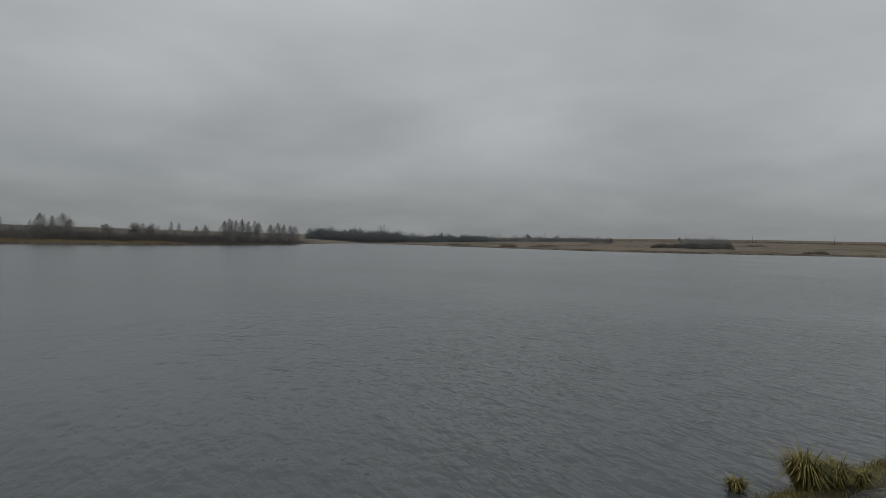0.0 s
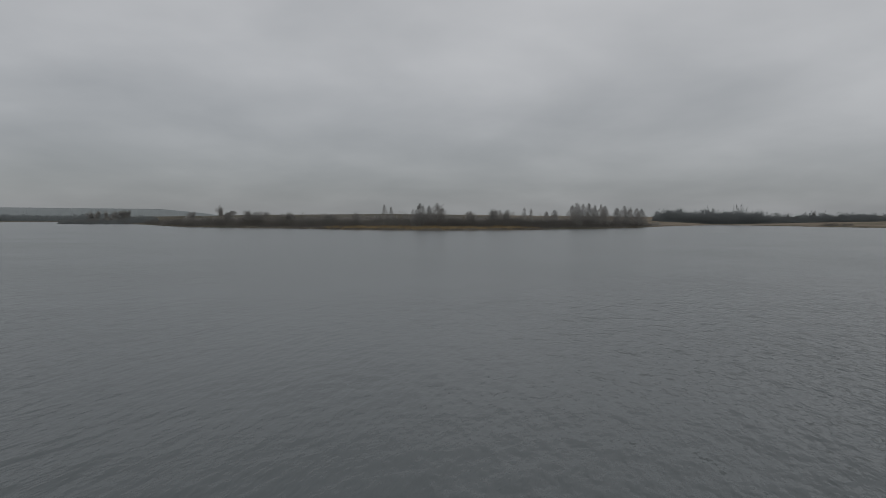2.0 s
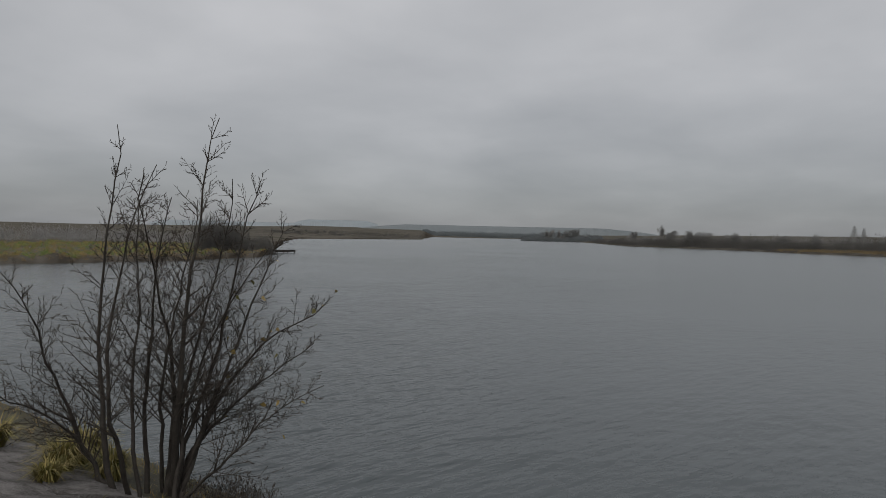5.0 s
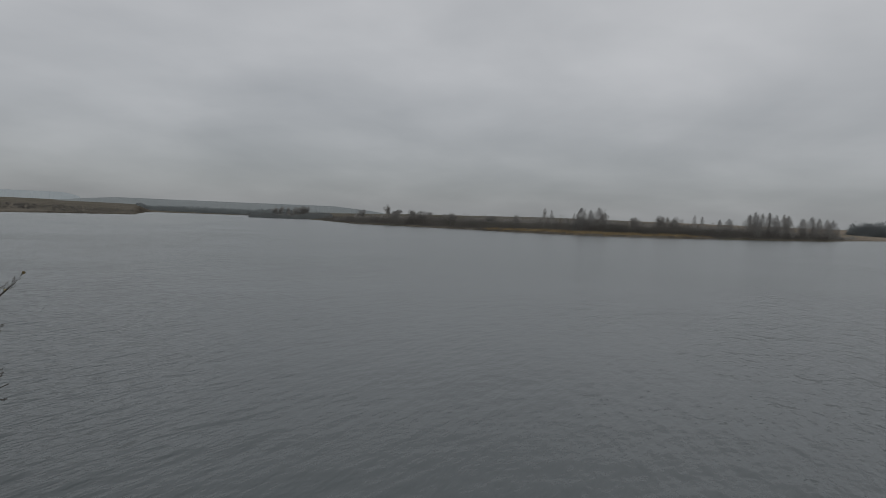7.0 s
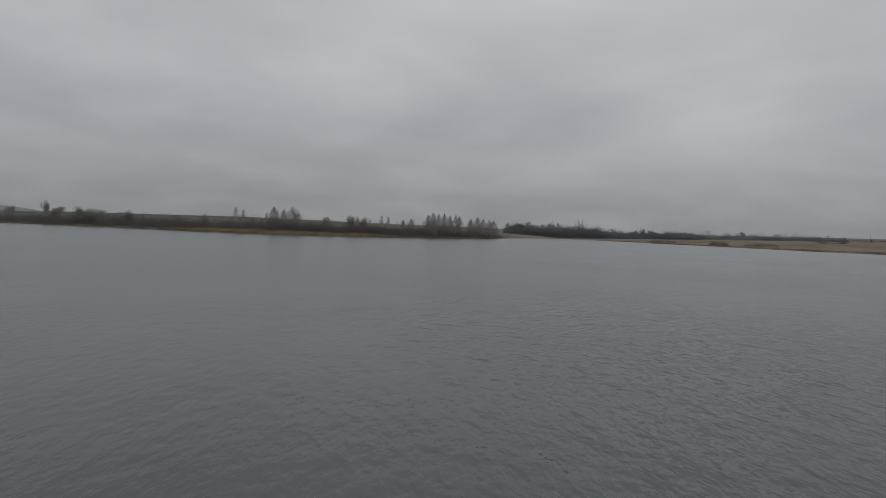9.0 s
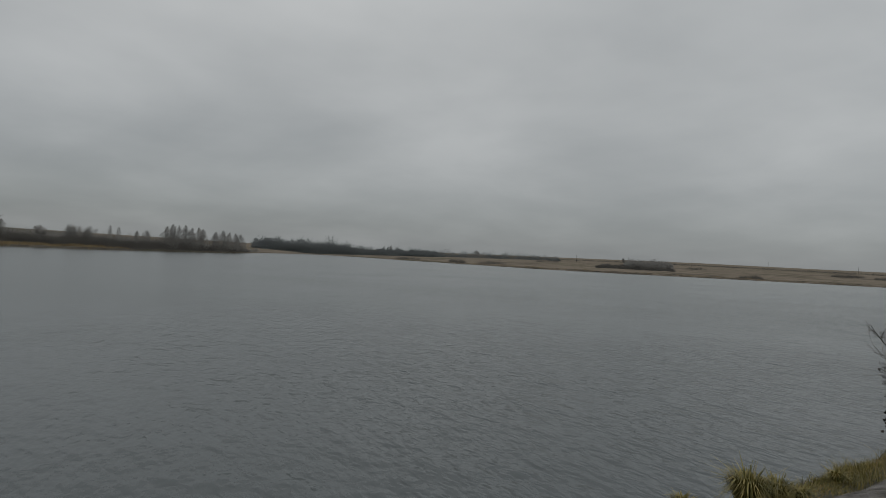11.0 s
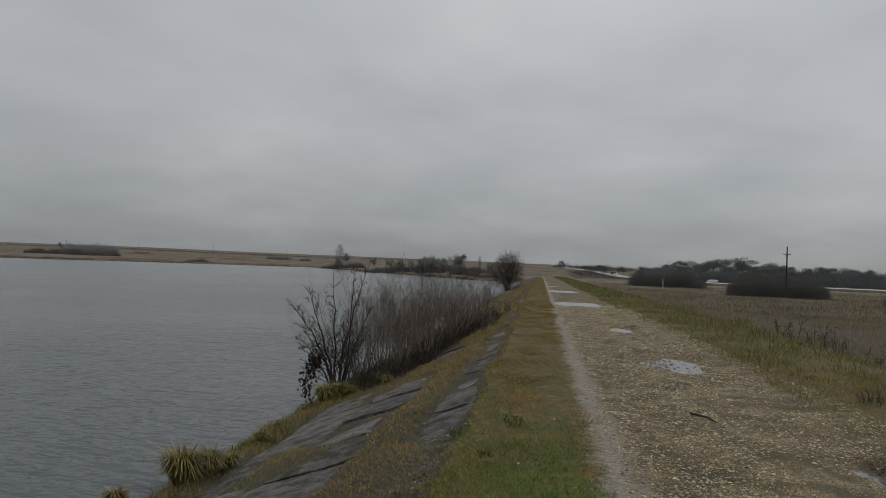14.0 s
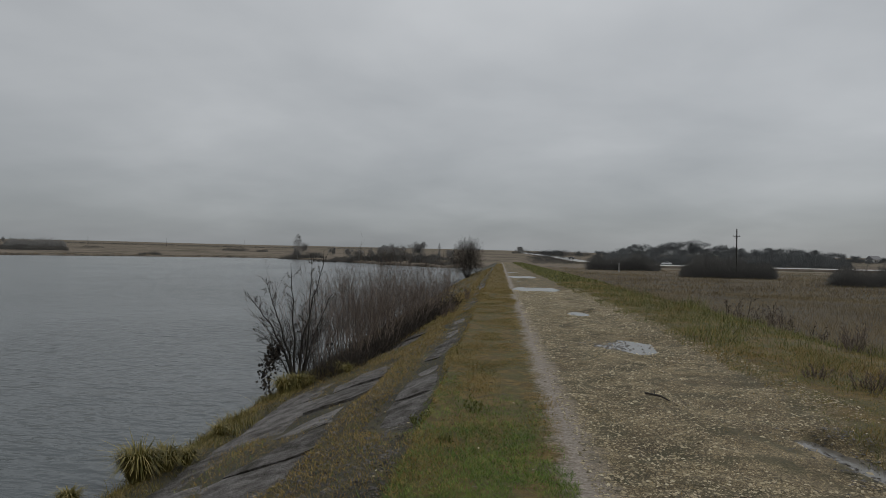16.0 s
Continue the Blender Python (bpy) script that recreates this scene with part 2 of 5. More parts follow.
    nt.links.new(col, bsdf.inputs["Base Color"])
    return m


CREST = crest_material()
PEBBLE = material("pebble", [(0.20, (0.080, 0.066, 0.040)), (0.46, (0.205, 0.166, 0.096)), (0.74, (0.355, 0.295, 0.185)), (1.02, (0.56, 0.50, 0.36))], scale=6, fine=60, island=0.75, rough=0.7, bump=0.2, relief=0.004)
CONCRETE = material("weathered_concrete", [(0.36, (0.034, 0.030, 0.023)), (0.44, (0.078, 0.071, 0.063)), (0.52, (0.127, 0.118, 0.111)), (0.66, (0.21, 0.198, 0.187))], scale=4.2, fine=34, objects=0.14, bump=1.0, relief=0.05)
BLADE = material("grass_blade", [(0.15, (0.070, 0.074, 0.014)), (0.38, (0.148, 0.112, 0.025)), (0.60, (0.248, 0.154, 0.038)), (0.87, (0.32, 0.24, 0.095))], scale=0.9, fine=4, island=0.6, bump=0, rough=0.7, soft=0.45)
GREEN_BLADE = material("green_blade", [(0.2, (0.040, 0.084, 0.009)), (0.5, (0.088, 0.150, 0.016)), (0.8, (0.19, 0.225, 0.038))], scale=1.5, fine=6, island=0.5, bump=0, rough=0.65, soft=0.45)
OLIVE_BLADE = material("olive_blade", [(0.2, (0.050, 0.060, 0.012)), (0.5, (0.108, 0.114, 0.024)), (0.8, (0.205, 0.185, 0.050))], scale=0.9, fine=5, island=0.55, bump=0, rough=0.7, soft=0.4)
SEDGE = material("sedge_blade", [(0.2, (0.070, 0.068, 0.016)), (0.5, (0.165, 0.14, 0.038)), (0.8, (0.32, 0.255, 0.095))], scale=2, fine=8, island=0.6, bump=0, rough=0.6)
STRAW = material("dry_reed_grass", [(0.2, (0.070, 0.051, 0.025)), (0.48, (0.158, 0.115, 0.056)), (0.8, (0.30, 0.225, 0.112))], scale=0.12, fine=2, island=0.38, bump=0, rough=0.8, soft=0.6)
BARK = material("dark_bark", [(0.3, (0.020, 0.017, 0.014)), (0.6, (0.046, 0.040, 0.033)), (0.8, (0.082, 0.072, 0.060))], scale=8, fine=60, bump=0.5, relief=0.006)
TWIG = material("bare_twigs", [(0.3, (0.028, 0.023, 0.019)), (0.6, (0.055, 0.045, 0.036)), (0.8, (0.095, 0.077, 0.060))], scale=2, fine=20, island=0.3, bump=0)
ROD = material("willow_rods", [(0.25, (0.050, 0.038, 0.030)), (0.55, (0.108, 0.081, 0.064)), (0.8, (0.205, 0.166, 0.128))], scale=1, fine=12, island=0.4, bump=0, soft=0.3)
# base colour lifted to pale grey, standing in for haze over far crowns
FAR_TWIG = material("haze_paled_twigs", [(0.3, (0.160, 0.160, 0.152)), (0.6, (0.205, 0.199, 0.188)), (0.8, (0.255, 0.243, 0.224))], scale=0.3, fine=2, island=0.15, objects=0.3, bump=0, soft=0.65)
THICKET = material("thicket_twigs", [(0.3, (0.076, 0.074, 0.068)), (0.55, (0.110, 0.104, 0.093)), (0.8, (0.152, 0.138, 0.118))], scale=0.06, fine=1, island=0.10, bump=0, soft=0.85)
# the wood's blue-grey is distance haze painted into the base colour
HAZED_WOOD = material("hazed_wood", [(0.3, (0.128, 0.146, 0.150)), (0.6, (0.156, 0.172, 0.173)), (0.8, (0.19, 0.20, 0.194))], scale=0.05, fine=1, island=0.10, bump=0, soft=0.85)
GROVE = material("bare_grove_twigs", [(0.3, (0.088, 0.095, 0.099)), (0.6, (0.110, 0.115, 0.115)), (0.8, (0.14, 0.142, 0.136))], scale=0.2, fine=2, island=0.15, objects=0.35, bump=0, soft=0.65)
# both ridge materials carry the distance haze in their base colours
HAZY = material("hazed_remote_woods", [(0.3, (0.225, 0.255, 0.268)), (0.6, (0.25, 0.278, 0.288)), (0.8, (0.275, 0.298, 0.305))], scale=0.01, fine=0.1, island=0.15, bump=0)
HAZED_RIDGE = material("hazed_ridge_woods", [(0.3, (0.13, 0.148, 0.152)), (0.6, (0.155, 0.172, 0.175)), (0.8, (0.18, 0.196, 0.198))], scale=0.01, fine=0.1, island=0.15, bump=0)
LEAF = material("last_leaves", [(0.2, (0.10, 0.095, 0.03)), (0.5, (0.22, 0.16, 0.05)), (0.8, (0.34, 0.25, 0.10))], scale=4, fine=9, island=0.7, bump=0)
DEAD_LEAF = material("withered_leaves", [(0.2, (0.013, 0.011, 0.009)), (0.6, (0.03, 0.024, 0.018)), (0.8, (0.06, 0.046, 0.03))], scale=4, fine=9, island=0.4, bump=0)
WET_ROAD = material("wet_asphalt", [(0.3, (0.12, 0.12, 0.118)), (0.6, (0.17, 0.168, 0.16)), (0.8, (0.22, 0.21, 0.2))], scale=0.2, fine=3, rough=0.35, bump=0.05, specular=0.6)
SHOULDER = material("pale_wet_gravel_shoulder", [(0.3, (0.34, 0.335, 0.32)), (0.7, (0.48, 0.47, 0.45))], scale=0.2, fine=3, rough=0.5, bump=0.1)
TIMBER = material("tarred_timber", [(0.3, (0.02, 0.018, 0.016)), (0.6, (0.045, 0.04, 0.036)), (0.8, (0.08, 0.072, 0.062))], scale=3, fine=30, bump=0.4, relief=0.004, stretch=(6, 6, 0.6))
CONCRETE_POST = material("pale_concrete_post", [(0.3, (0.28, 0.275, 0.26)), (0.7, (0.42, 0.41, 0.39))], scale=3, fine=30, bump=0.2)
PORCELAIN = material("insulator", [(0.3, (0.35, 0.35, 0.33)), (0.7, (0.5, 0.5, 0.48))], scale=9, fine=60, rough=0.3, bump=0)
PAINT_WHITE = material("white_car_paint", [(0.3, (0.72, 0.73, 0.73)), (0.7, (0.80, 0.80, 0.80))], scale=2, fine=20, rough=0.25, bump=0, specular=0.5)
PAINT_DARK = material("dark_car_paint", [(0.3, (0.03, 0.032, 0.036)), (0.7, (0.05, 0.052, 0.056))], scale=2, fine=20, rough=0.25, bump=0, specular=0.5)
CAR_GLASS = material("car_glass", [(0.3, (0.015, 0.017, 0.018)), (0.7, (0.025, 0.027, 0.03))], scale=2, fine=20, rough=0.08, bump=0, specular=0.6)
TYRE = material("tyre_rubber", [(0.3, (0.014, 0.014, 0.014)), (0.7, (0.03, 0.03, 0.03))], scale=8, fine=50, bump=0.2)
WALL_WHITE = material("whitewashed_wall", [(0.3, (0.55, 0.54, 0.52)), (0.7, (0.72, 0.71, 0.69))], scale=0.6, fine=6, bump=0.1)
ROOF_GREY = material("slate_grey_roof", [(0.3, (0.12, 0.12, 0.125)), (0.7, (0.2, 0.2, 0.205))], scale=0.6, fine=6, bump=0.2)


def lamp_material():
    m = bpy.data.materials.new("lit_headlamp")
    m.use_nodes = True
    b = m.node_tree.nodes["Principled BSDF"]
    b.inputs["Base Color"].default_value = (0.9, 0.9, 0.85, 1)
    b.inputs["Emission Color"].default_value = (1.0, 0.97, 0.88, 1)
    b.inputs["Emission Strength"].default_value = 4.0
    return m


HEADLAMP = lamp_material()


# ---- mesh helpers ----
def np_mesh(name, verts, tris, mat, smooth=False):
    """One mesh from arrays of corners and triangles (or quads)."""
    verts, tris = np.asarray(verts, np.float32), np.asarray(tris, np.int32)
    k = tris.shape[1]
    me = bpy.data.meshes.new(name)
    me.vertices.add(len(verts))
    me.vertices.foreach_set("co", verts.ravel())
    me.loops.add(tris.size)
    me.loops.foreach_set("vertex_index", tris.ravel())
    me.polygons.add(len(tris))
    me.polygons.foreach_set("loop_start", np.arange(len(tris), dtype=np.int32) * k)
    if smooth:
        me.polygons.foreach_set("use_smooth", np.ones(len(tris), bool))
    me.materials.append(mat)
    me.update(calc_edges=True)
    me.validate()
    return me


def part(name, me, parent, label=""):
    ob = new(name, me)
    ob.parent = parent
    if label:
        tagged(ob, label)
    return ob


def from_bm(name, bm, mat):
    me = bpy.data.meshes.new(name)
    bm.to_mesh(me)
    bm.free()
    me.materials.append(mat)
    return me


def thing(name, x, y, z, label, category, group="", turn=0.0, kind=""):
    ob = new(name)
    ob.matrix_world = pose(x, y, z, 0, 0, turn)
    return tagged(ob, label, category, group, kind)


def polar(az, r):
    """Plan position at az degrees to the left of the dam's line, r metres off."""
    a = radians(az)
    return -math.sin(a) * r, math.cos(a) * r


def table(rows, x):
    return np.interp(x, [a for a, _ in rows], [b for _, b in rows])


def blades(rng, pts, height, width, lean=0.5, plain=False):
    """Tapered blades standing at pts: three bent triangles each, or one for the shortest grass."""
    n = len(pts)
    h = height * (0.55 + 0.9 * rng.random(n)) if np.isscalar(height) else np.asarray(height)
    w = (width * (0.6 + 0.8 * rng.random(n))) if np.isscalar(width) else np.asarray(width)
    a, b = rng.random(n) * 2 * np.pi, rng.random(n) * 2 * np.pi
    side = np.stack([np.cos(a), np.sin(a), np.zeros(n)], 1) * w[:, None] / 2
    away = np.stack([np.cos(b), np.sin(b), np.zeros(n)], 1)
    l = (lean * rng.random(n) * h)[:, None]
    upz = np.array([0, 0, 1.0])
    mid = pts + upz * (h * 0.55)[:, None] + away * l * 0.35
    tip = pts + upz * (h * (1 - 0.25 * lean * rng.random(n)))[:, None] + away * l
    if plain:
        return np.stack([pts - side, pts + side, tip], 1).reshape(-1, 3), np.arange(n * 3).reshape(-1, 3)
    v = np.stack([pts - side, pts + side, mid - side * 0.7, mid + side * 0.7, tip], 1).reshape(-1, 3)
    i = (np.arange(n) * 5)[:, None]
    return v, np.concatenate([i + [0, 1, 3], i + [0, 3, 2], i + [2, 3, 4]], 0)


def tubes(segs, sides=3):
    """Tapered prisms along segments (p0, p1, r0, r1)."""
    s = np.array(segs, float)
    p0, p1, r0, r1 = s[:, 0:3], s[:, 3:6], s[:, 6], s[:, 7]
    d = p1 - p0
    d /= np.maximum(np.linalg.norm(d, axis=1), 1e-6)[:, None]
    ref = np.where(np.abs(d[:, 2:3]) > 0.9, np.array([[1.0, 0, 0]]), np.array([[0, 0, 1.0]]))
    u = np.cross(d, ref)
    u /= np.linalg.norm(u, axis=1)[:, None]
    w = np.cross(d, u)
    ang = np.arange(sides) * 2 * np.pi / sides
    ring = u[:, None, :] * np.cos(ang)[None, :, None] + w[:, None, :] * np.sin(ang)[None, :, None]
    v = np.concatenate([p0[:, None] + ring * r0[:, None, None], p1[:, None] + ring * r1[:, None, None]], 1).reshape(-1, 3)
    i = (np.arange(len(s)) * 2 * sides)[:, None, None]
    k = np.arange(sides)
    q = np.stack([k, (k + 1) % sides, (k + 1) % sides + sides, k + sides], 1)[None]
    return v, (i + q).reshape(-1, 4)


def grow(rng, out, p, d, length, radius, level, spec):
    """A limb that wanders upwards and throws off side limbs; out gets (level, segment)."""
    steps = spec["steps"][level]
    bend, lift = spec["bend"][level], spec["lift"][level]
    pts, dirs = [np.array(p, float)], []
    d = np.array(d, float)
    for s in range(steps):
        d = d + rng.normal(0, bend, 3) + np.array([0, 0, lift])
        d /= np.linalg.norm(d)
        dirs.append(d.copy())
        pts.append(pts[-1] + d * length / steps)
    rad = [radius * (1 - (1 - spec["tip"]) * i / steps) for i in range(steps + 1)]
    for i in range(steps):
        out.append((level, (*pts[i], *pts[i + 1], rad[i], rad[i + 1])))
    if level + 1 >= len(spec["steps"]):
        return
    kids = spec["kids"][level]
    for k in range(kids):
        f = spec["from"][level] + (1 - spec["from"][level]) * (k + rng.random()) / kids
        i = min(int(f * steps), steps - 1)
        q = pts[i] + (pts[i + 1] - pts[i]) * (f * steps - i)
        turn = rng.normal(0, 1, 3)
        turn -= dirs[i] * turn.dot(dirs[i])
        turn /= max(np.linalg.norm(turn), 1e-6)
        a = radians(spec["angle"][level] * (0.7 + 0.6 * rng.random()))
        nd = dirs[i] * math.cos(a) + turn * math.sin(a)
        ln = length * spec["ratio"][level] * (1.15 - spec["fade"] * f) * (0.7 + 0.6 * rng.random())
        grow(rng, out, q, nd, ln, max(rad[i] * spec["thin"][level], spec["least"]), level + 1, spec)


def leaf_cards(rng, spots, size):
    """Small folded leaves, two triangles each, at spots."""
    n = len(spots)
    a = rng.normal(0, 1, (n, 3))
    a /= np.linalg.norm(a, axis=1)[:, None]
    b = np.cross(a, rng.normal(0, 1, (n, 3)))
    b /= np.linalg.norm(b, axis=1)[:, None]
    s = (size * (0.6 + 0.8 * rng.random(n)))[:, None]
    v = np.stack([spots, spots + a * s * 0.5 + b * s * 0.28, spots + a * s, spots + a * s * 0.5 - b * s * 0.28 + np.array([0, 0, 0.02])], 1).reshape(-1, 3)
    i = (np.arange(n) * 4)[:, None]
    return v, np.concatenate([i + [0, 1, 2], i + [0, 2, 3]], 0)


# ---- ground ----
LAKE = -1.4          # water level; the dam's crest is 0
FIELD = -2.0         # level of the meadow at the dam's dry foot
SHORE = [(-2, 175), (3, 168), (5.2, 167), (9.1, 191), (10.7, 207), (15.9, 290), (19.7, 385), (22, 385), (29.7, 365), (33, 355), (39, 335), (46, 345), (51, 392),
         (58, 490), (60, 560), (65.8, 720), (67.5, 600), (70, 450), (72.1, 344), (76, 285), (80, 250), (84, 228), (87, 219), (92, 218), (97, 235),
         (101.4, 268), (106, 300), (110, 330), (112.2, 450), (115, 700), (119, 1400), (126.6, 1250), (127.4, 470), (128.5, 440), (134.7, 357),
         (138.2, 320), (139.2, 220), (140.2, 100), (141.2, 80), (147.4, 68), (155, 63), (170, 57), (182, 55)]
SKYLINE = [(-180, 0.4), (-60, 0.4), (-36, 0.40), (-28, 0.42), (-10, 0.5), (-1, 0.60), (14, 0.68), (25, 0.70), (33, 0.74), (44, 0.64), (60, 0.45), (70, 0.45),
           (93, 0.66), (112, 0.45), (121, 0.5), (130, 0.62), (138, 0.66), (141, 0.55), (155, 0.35), (180, 0.4)]


def land_height(az, r, x, y):
    """Height of the natural ground, az in degrees left of the dam's line."""
    sky = table(SKYLINE, az)
    # the meadow below the dam, rising to the road and the fields beyond
    e300 = math.degrees(math.atan2(FIELD - 1.6, 300))
    meadow = FIELD if r < 300 else 1.6 + r * math.tan(radians(e300 + (sky - e300) * (1 - (300 / r) ** 1.5)))
    if az < -2:
        return meadow
    s = table(SHORE, az)
    s *= 1 + 0.012 * noise.noise((az * 0.9, 3.1, 0.0)) + 0.006 * noise.noise((az * 3.1, 7.7, 0.0))
    if r < s:
        lake = LAKE - min(1.6, 0.10 + (s - r) * 0.12)
        return lake
    e0 = math.degrees(math.atan2(LAKE - 1.6, s))
    bank = 0.75 * min(1.0, (r - s) / 1.2)
    t = 1 - (s / r) ** (1.3 if az < 139 else 0.9)
    return max(LAKE + 0.02 + bank * (0.8 + 0.5 * noise.noise((az * 0.7, 1.0, 2.0))), 1.6 + r * math.tan(radians(e0 + (sky - e0) * t))) + 0.25 * bank * noise.noise((x * 0.05, y * 0.05, 0))


def build_ground():
    azs = np.concatenate([np.arange(-180, -40, 4.0), np.arange(-40, -2, 1.0), np.arange(-2, 160, 0.4), np.arange(160, 180.1, 2.0)])
    base = [0.5, 6, 12, 20, 30, 40, 48, 54, 57, 60, 62, 64, 66, 68, 70, 73, 77, 82, 90, 100, 115, 130, 145, 158]
    radii = np.array(base + list(np.geomspace(165, 1500, 150)) + list(np.geomspace(1560, 4600, 14)))
    verts = []
    for az in azs:
        # rows gather at the shore, so that the bank is a real step
        s = table(SHORE, az) if az >= -2 else 300
        s *= 1 + 0.012 * noise.noise((az * 0.9, 3.1, 0.0)) + 0.006 * noise.noise((az * 3.1, 7.7, 0.0))
        rr = radii.copy()
        i = int(np.argmin(np.abs(rr - s)))
        if az >= -2:
            i = min(max(i, 2), len(rr) - 4)
            rr[i - 1], rr[i], rr[i + 1] = s - 0.4, s + 0.05, s + 1.5
            rr.sort()
        for r in rr:
            x, y = polar(az, r)
            verts.append((x, y, land_height(az, r, x, y)))
    m, n = len(azs), len(radii)
    i, j = np.meshgrid(np.arange(m - 1), np.arange(n - 1), indexing="ij")
    q = np.stack([i * n + j, i * n + j + 1, (i + 1) * n + j + 1, (i + 1) * n + j], -1).reshape(-1, 4)
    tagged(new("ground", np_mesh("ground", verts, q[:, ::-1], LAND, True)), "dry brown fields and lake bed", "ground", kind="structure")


build_ground()

# water sheet: everything on the lake's side of the dam's core
wv = [(-1.6, -70, LAKE), (-1.6, 190, LAKE), (-1.6, 1500, LAKE), (-2600, 1500, LAKE), (-2600, -1700, LAKE), (-1.6, -1700, LAKE)]
wm = bpy.data.meshes.new("lake")
wm.from_pydata(wv, [], [(0, 1, 2, 3, 4, 5)])
wm.materials.append(WATER)
tagged(new("lake_water", wm), "grey rippled reservoir water under an overcast sky", "water", kind="structure")

# ---- the dam: slope with slabs, grass strip, gravel track, verge ----
Y0, Y1 = -62.0, 196.0
EDGE, FOOT = -0.72, 2.8       # crest edge on the lake's side; run of the slope for one metre of fall


def wob(y, k, a, f):
    return a * (noise.noise((y * f, k * 7.3, 0.5)) + 0.6 * noise.noise((y * f * 3.7, k * 3.1, 1.5)) + 0.35 * noise.noise((y * f * 13, k * 5.1, 2.5)))


def b_edge(y):
    return EDGE - 0.02 + wob(y, 1, 0.10, 0.35)


def b_path_l(y):
    return 0.53 + wob(y, 2, 0.13, 0.4)


def b_path_r(y):
    return 0.80 + wob(y, 3, 0.10, 0.5)


def b_track_r(y):
    return 3.38 + 0.3 * min(1.0, max(0.0, (y - 5.0) / 4)) + wob(y, 4, 0.28, 0.3)


PUDDLES = [(2.44, 12.95, 1.0, 1.1), (2.3, 20.1, 0.45, 1.1), (1.9, 34.0, 1.2, 2.0), (1.75, 54.5, 1.1, 2.6), (1.5, 45.5, 0.4, 1.2), (2.88, 6.30, 0.13, 0.26), (3.02, 5.72, 0.20, 0.34), (3.08, 5.0, 0.20, 0.40), (1.3, 72.0, 0.9, 2.5), (1.4, 95.0, 0.9, 3.0)]


def overgrown(x, y):
    """How much turf lies over the slope: 0 bare slabs, 1 a grass cushion."""
    d = EDGE - x
    n = noise.noise((x * 0.9, y * 0.33, 4.0)) + 0.5 * noise.noise((x * 2.1, y * 1.1, 9.0))
    strip = math.exp(-((d - 0.90) / 0.30) ** 2) * 1.2
    fringe = min(1.0, max(0.0, (d - 3.25) / 0.45))
    far = min(0.55, max(0.0, (y - 7.5) * 0.06))
    near_gap = 0.9 * math.exp(-((d - 0.25) / 0.4) ** 2 - ((y - 5.1) / 1.6) ** 2)
    bare = 0.75 * math.exp(-((d - 0.36) / 0.26) ** 2) * min(1.0, max(0.0, (y - 6.0) * 1.2)) * (1.0 if y < 9 else max(0.35, 1 - (y - 9) * 0.16))
    return min(1.0, max(0.0, strip - bare + fringe + far + near_gap + 0.85 * n + 0.10))


def dam_z(x, y):
    fine = 0.018 * noise.noise((x * 1.3, y * 1.3, 0)) + 0.010 * noise.noise((x * 4.1, y * 4.1, 2.0))
    if x < EDGE:
        d = EDGE - x
        z = -d / FOOT + 0.05 * math.exp(-d * 4) - 0.05
        return z - 0.055 + 0.13 * overgrown(x, y) + fine
    z = 0.02 + fine
    if x > 0.3:
        z -= 0.03 * math.exp(-((x - 1.15) / 0.35) ** 2) + 0.035 * math.exp(-((x - 2.6) / 0.4) ** 2)
        for px, py, sx, sy in PUDDLES:
            q = ((x - px) / sx) ** 2 + ((y - py) / sy) ** 2
            if q < 6:
                z -= 0.10 * math.exp(-q * q * 0.5)
        if x < 3.6:
            z += 0.020 * noise.noise((x * 2.6, y * 2.6, 7.0)) + 0.012 * noise.noise((x * 6.0, y * 6.0, 3.0))
    if x > 3.3:
        z += 0.06 * min(1, (x - 3.3) / 0.8) * (1 + noise.noise((x * 0.5, y * 0.4, 3.0)))
    if x > 5.6:
        t = min(1.0, (x - 5.6) / 6.6)
        z += (FIELD - 0.25) * t * t * (3 - 2 * t)
    return z


def y_rows(step_near, step_far):
    ys = list(np.arange(Y0, -4, 1.2)) + list(np.arange(-4, 26, step_near)) + list(np.arange(26, 70, step_far)) + list(np.arange(70, Y1 + 0.1, 2.0))
    return np.array(ys)


def strip(name, left, right, cols, mat, label, category, step_near=0.12, step_far=0.5):
    """A strip of the dam between two wandering borders."""
    ys = y_rows(step_near, step_far)
    verts = []
    for y in ys:
        a, b = left(y), right(y)
        for k in range(cols + 1):
            x = a + (b - a) * k / cols
            verts.append((x, y, dam_z(x, y)))
    n = cols + 1
    i, j = np.meshgrid(np.arange(len(ys) - 1), np.arange(cols), indexing="ij")
    q = np.stack([i * n + j, i * n + j + 1, (i + 1) * n + j + 1, (i + 1) * n + j], -1).reshape(-1, 4)
    return tagged(new(name, np_mesh(name, verts, q, mat, True)), label, category, kind="structure")


slope = strip("embankment_slope", lambda y: -9.5, b_edge, 80, SOIL, "dark earth slope of the dam with moss and turf", "embankment")
strip("grass_strip", b_edge, b_path_l, 14, CREST, "worn grass strip along the crest of the dam", "grass strip")
strip("footpath", b_path_l, b_path_r, 4, CREST, "trodden bare grey clay footpath", "path")
track = strip("gravel_track", b_path_r, b_track_r, 36, CREST, "stony gravel track with wheel ruts and puddles", "track")
strip("grass_verge", b_track_r, lambda y: 13.0, 40, CREST, "rough grass verge falling to the meadow", "verge", 0.3, 0.8)


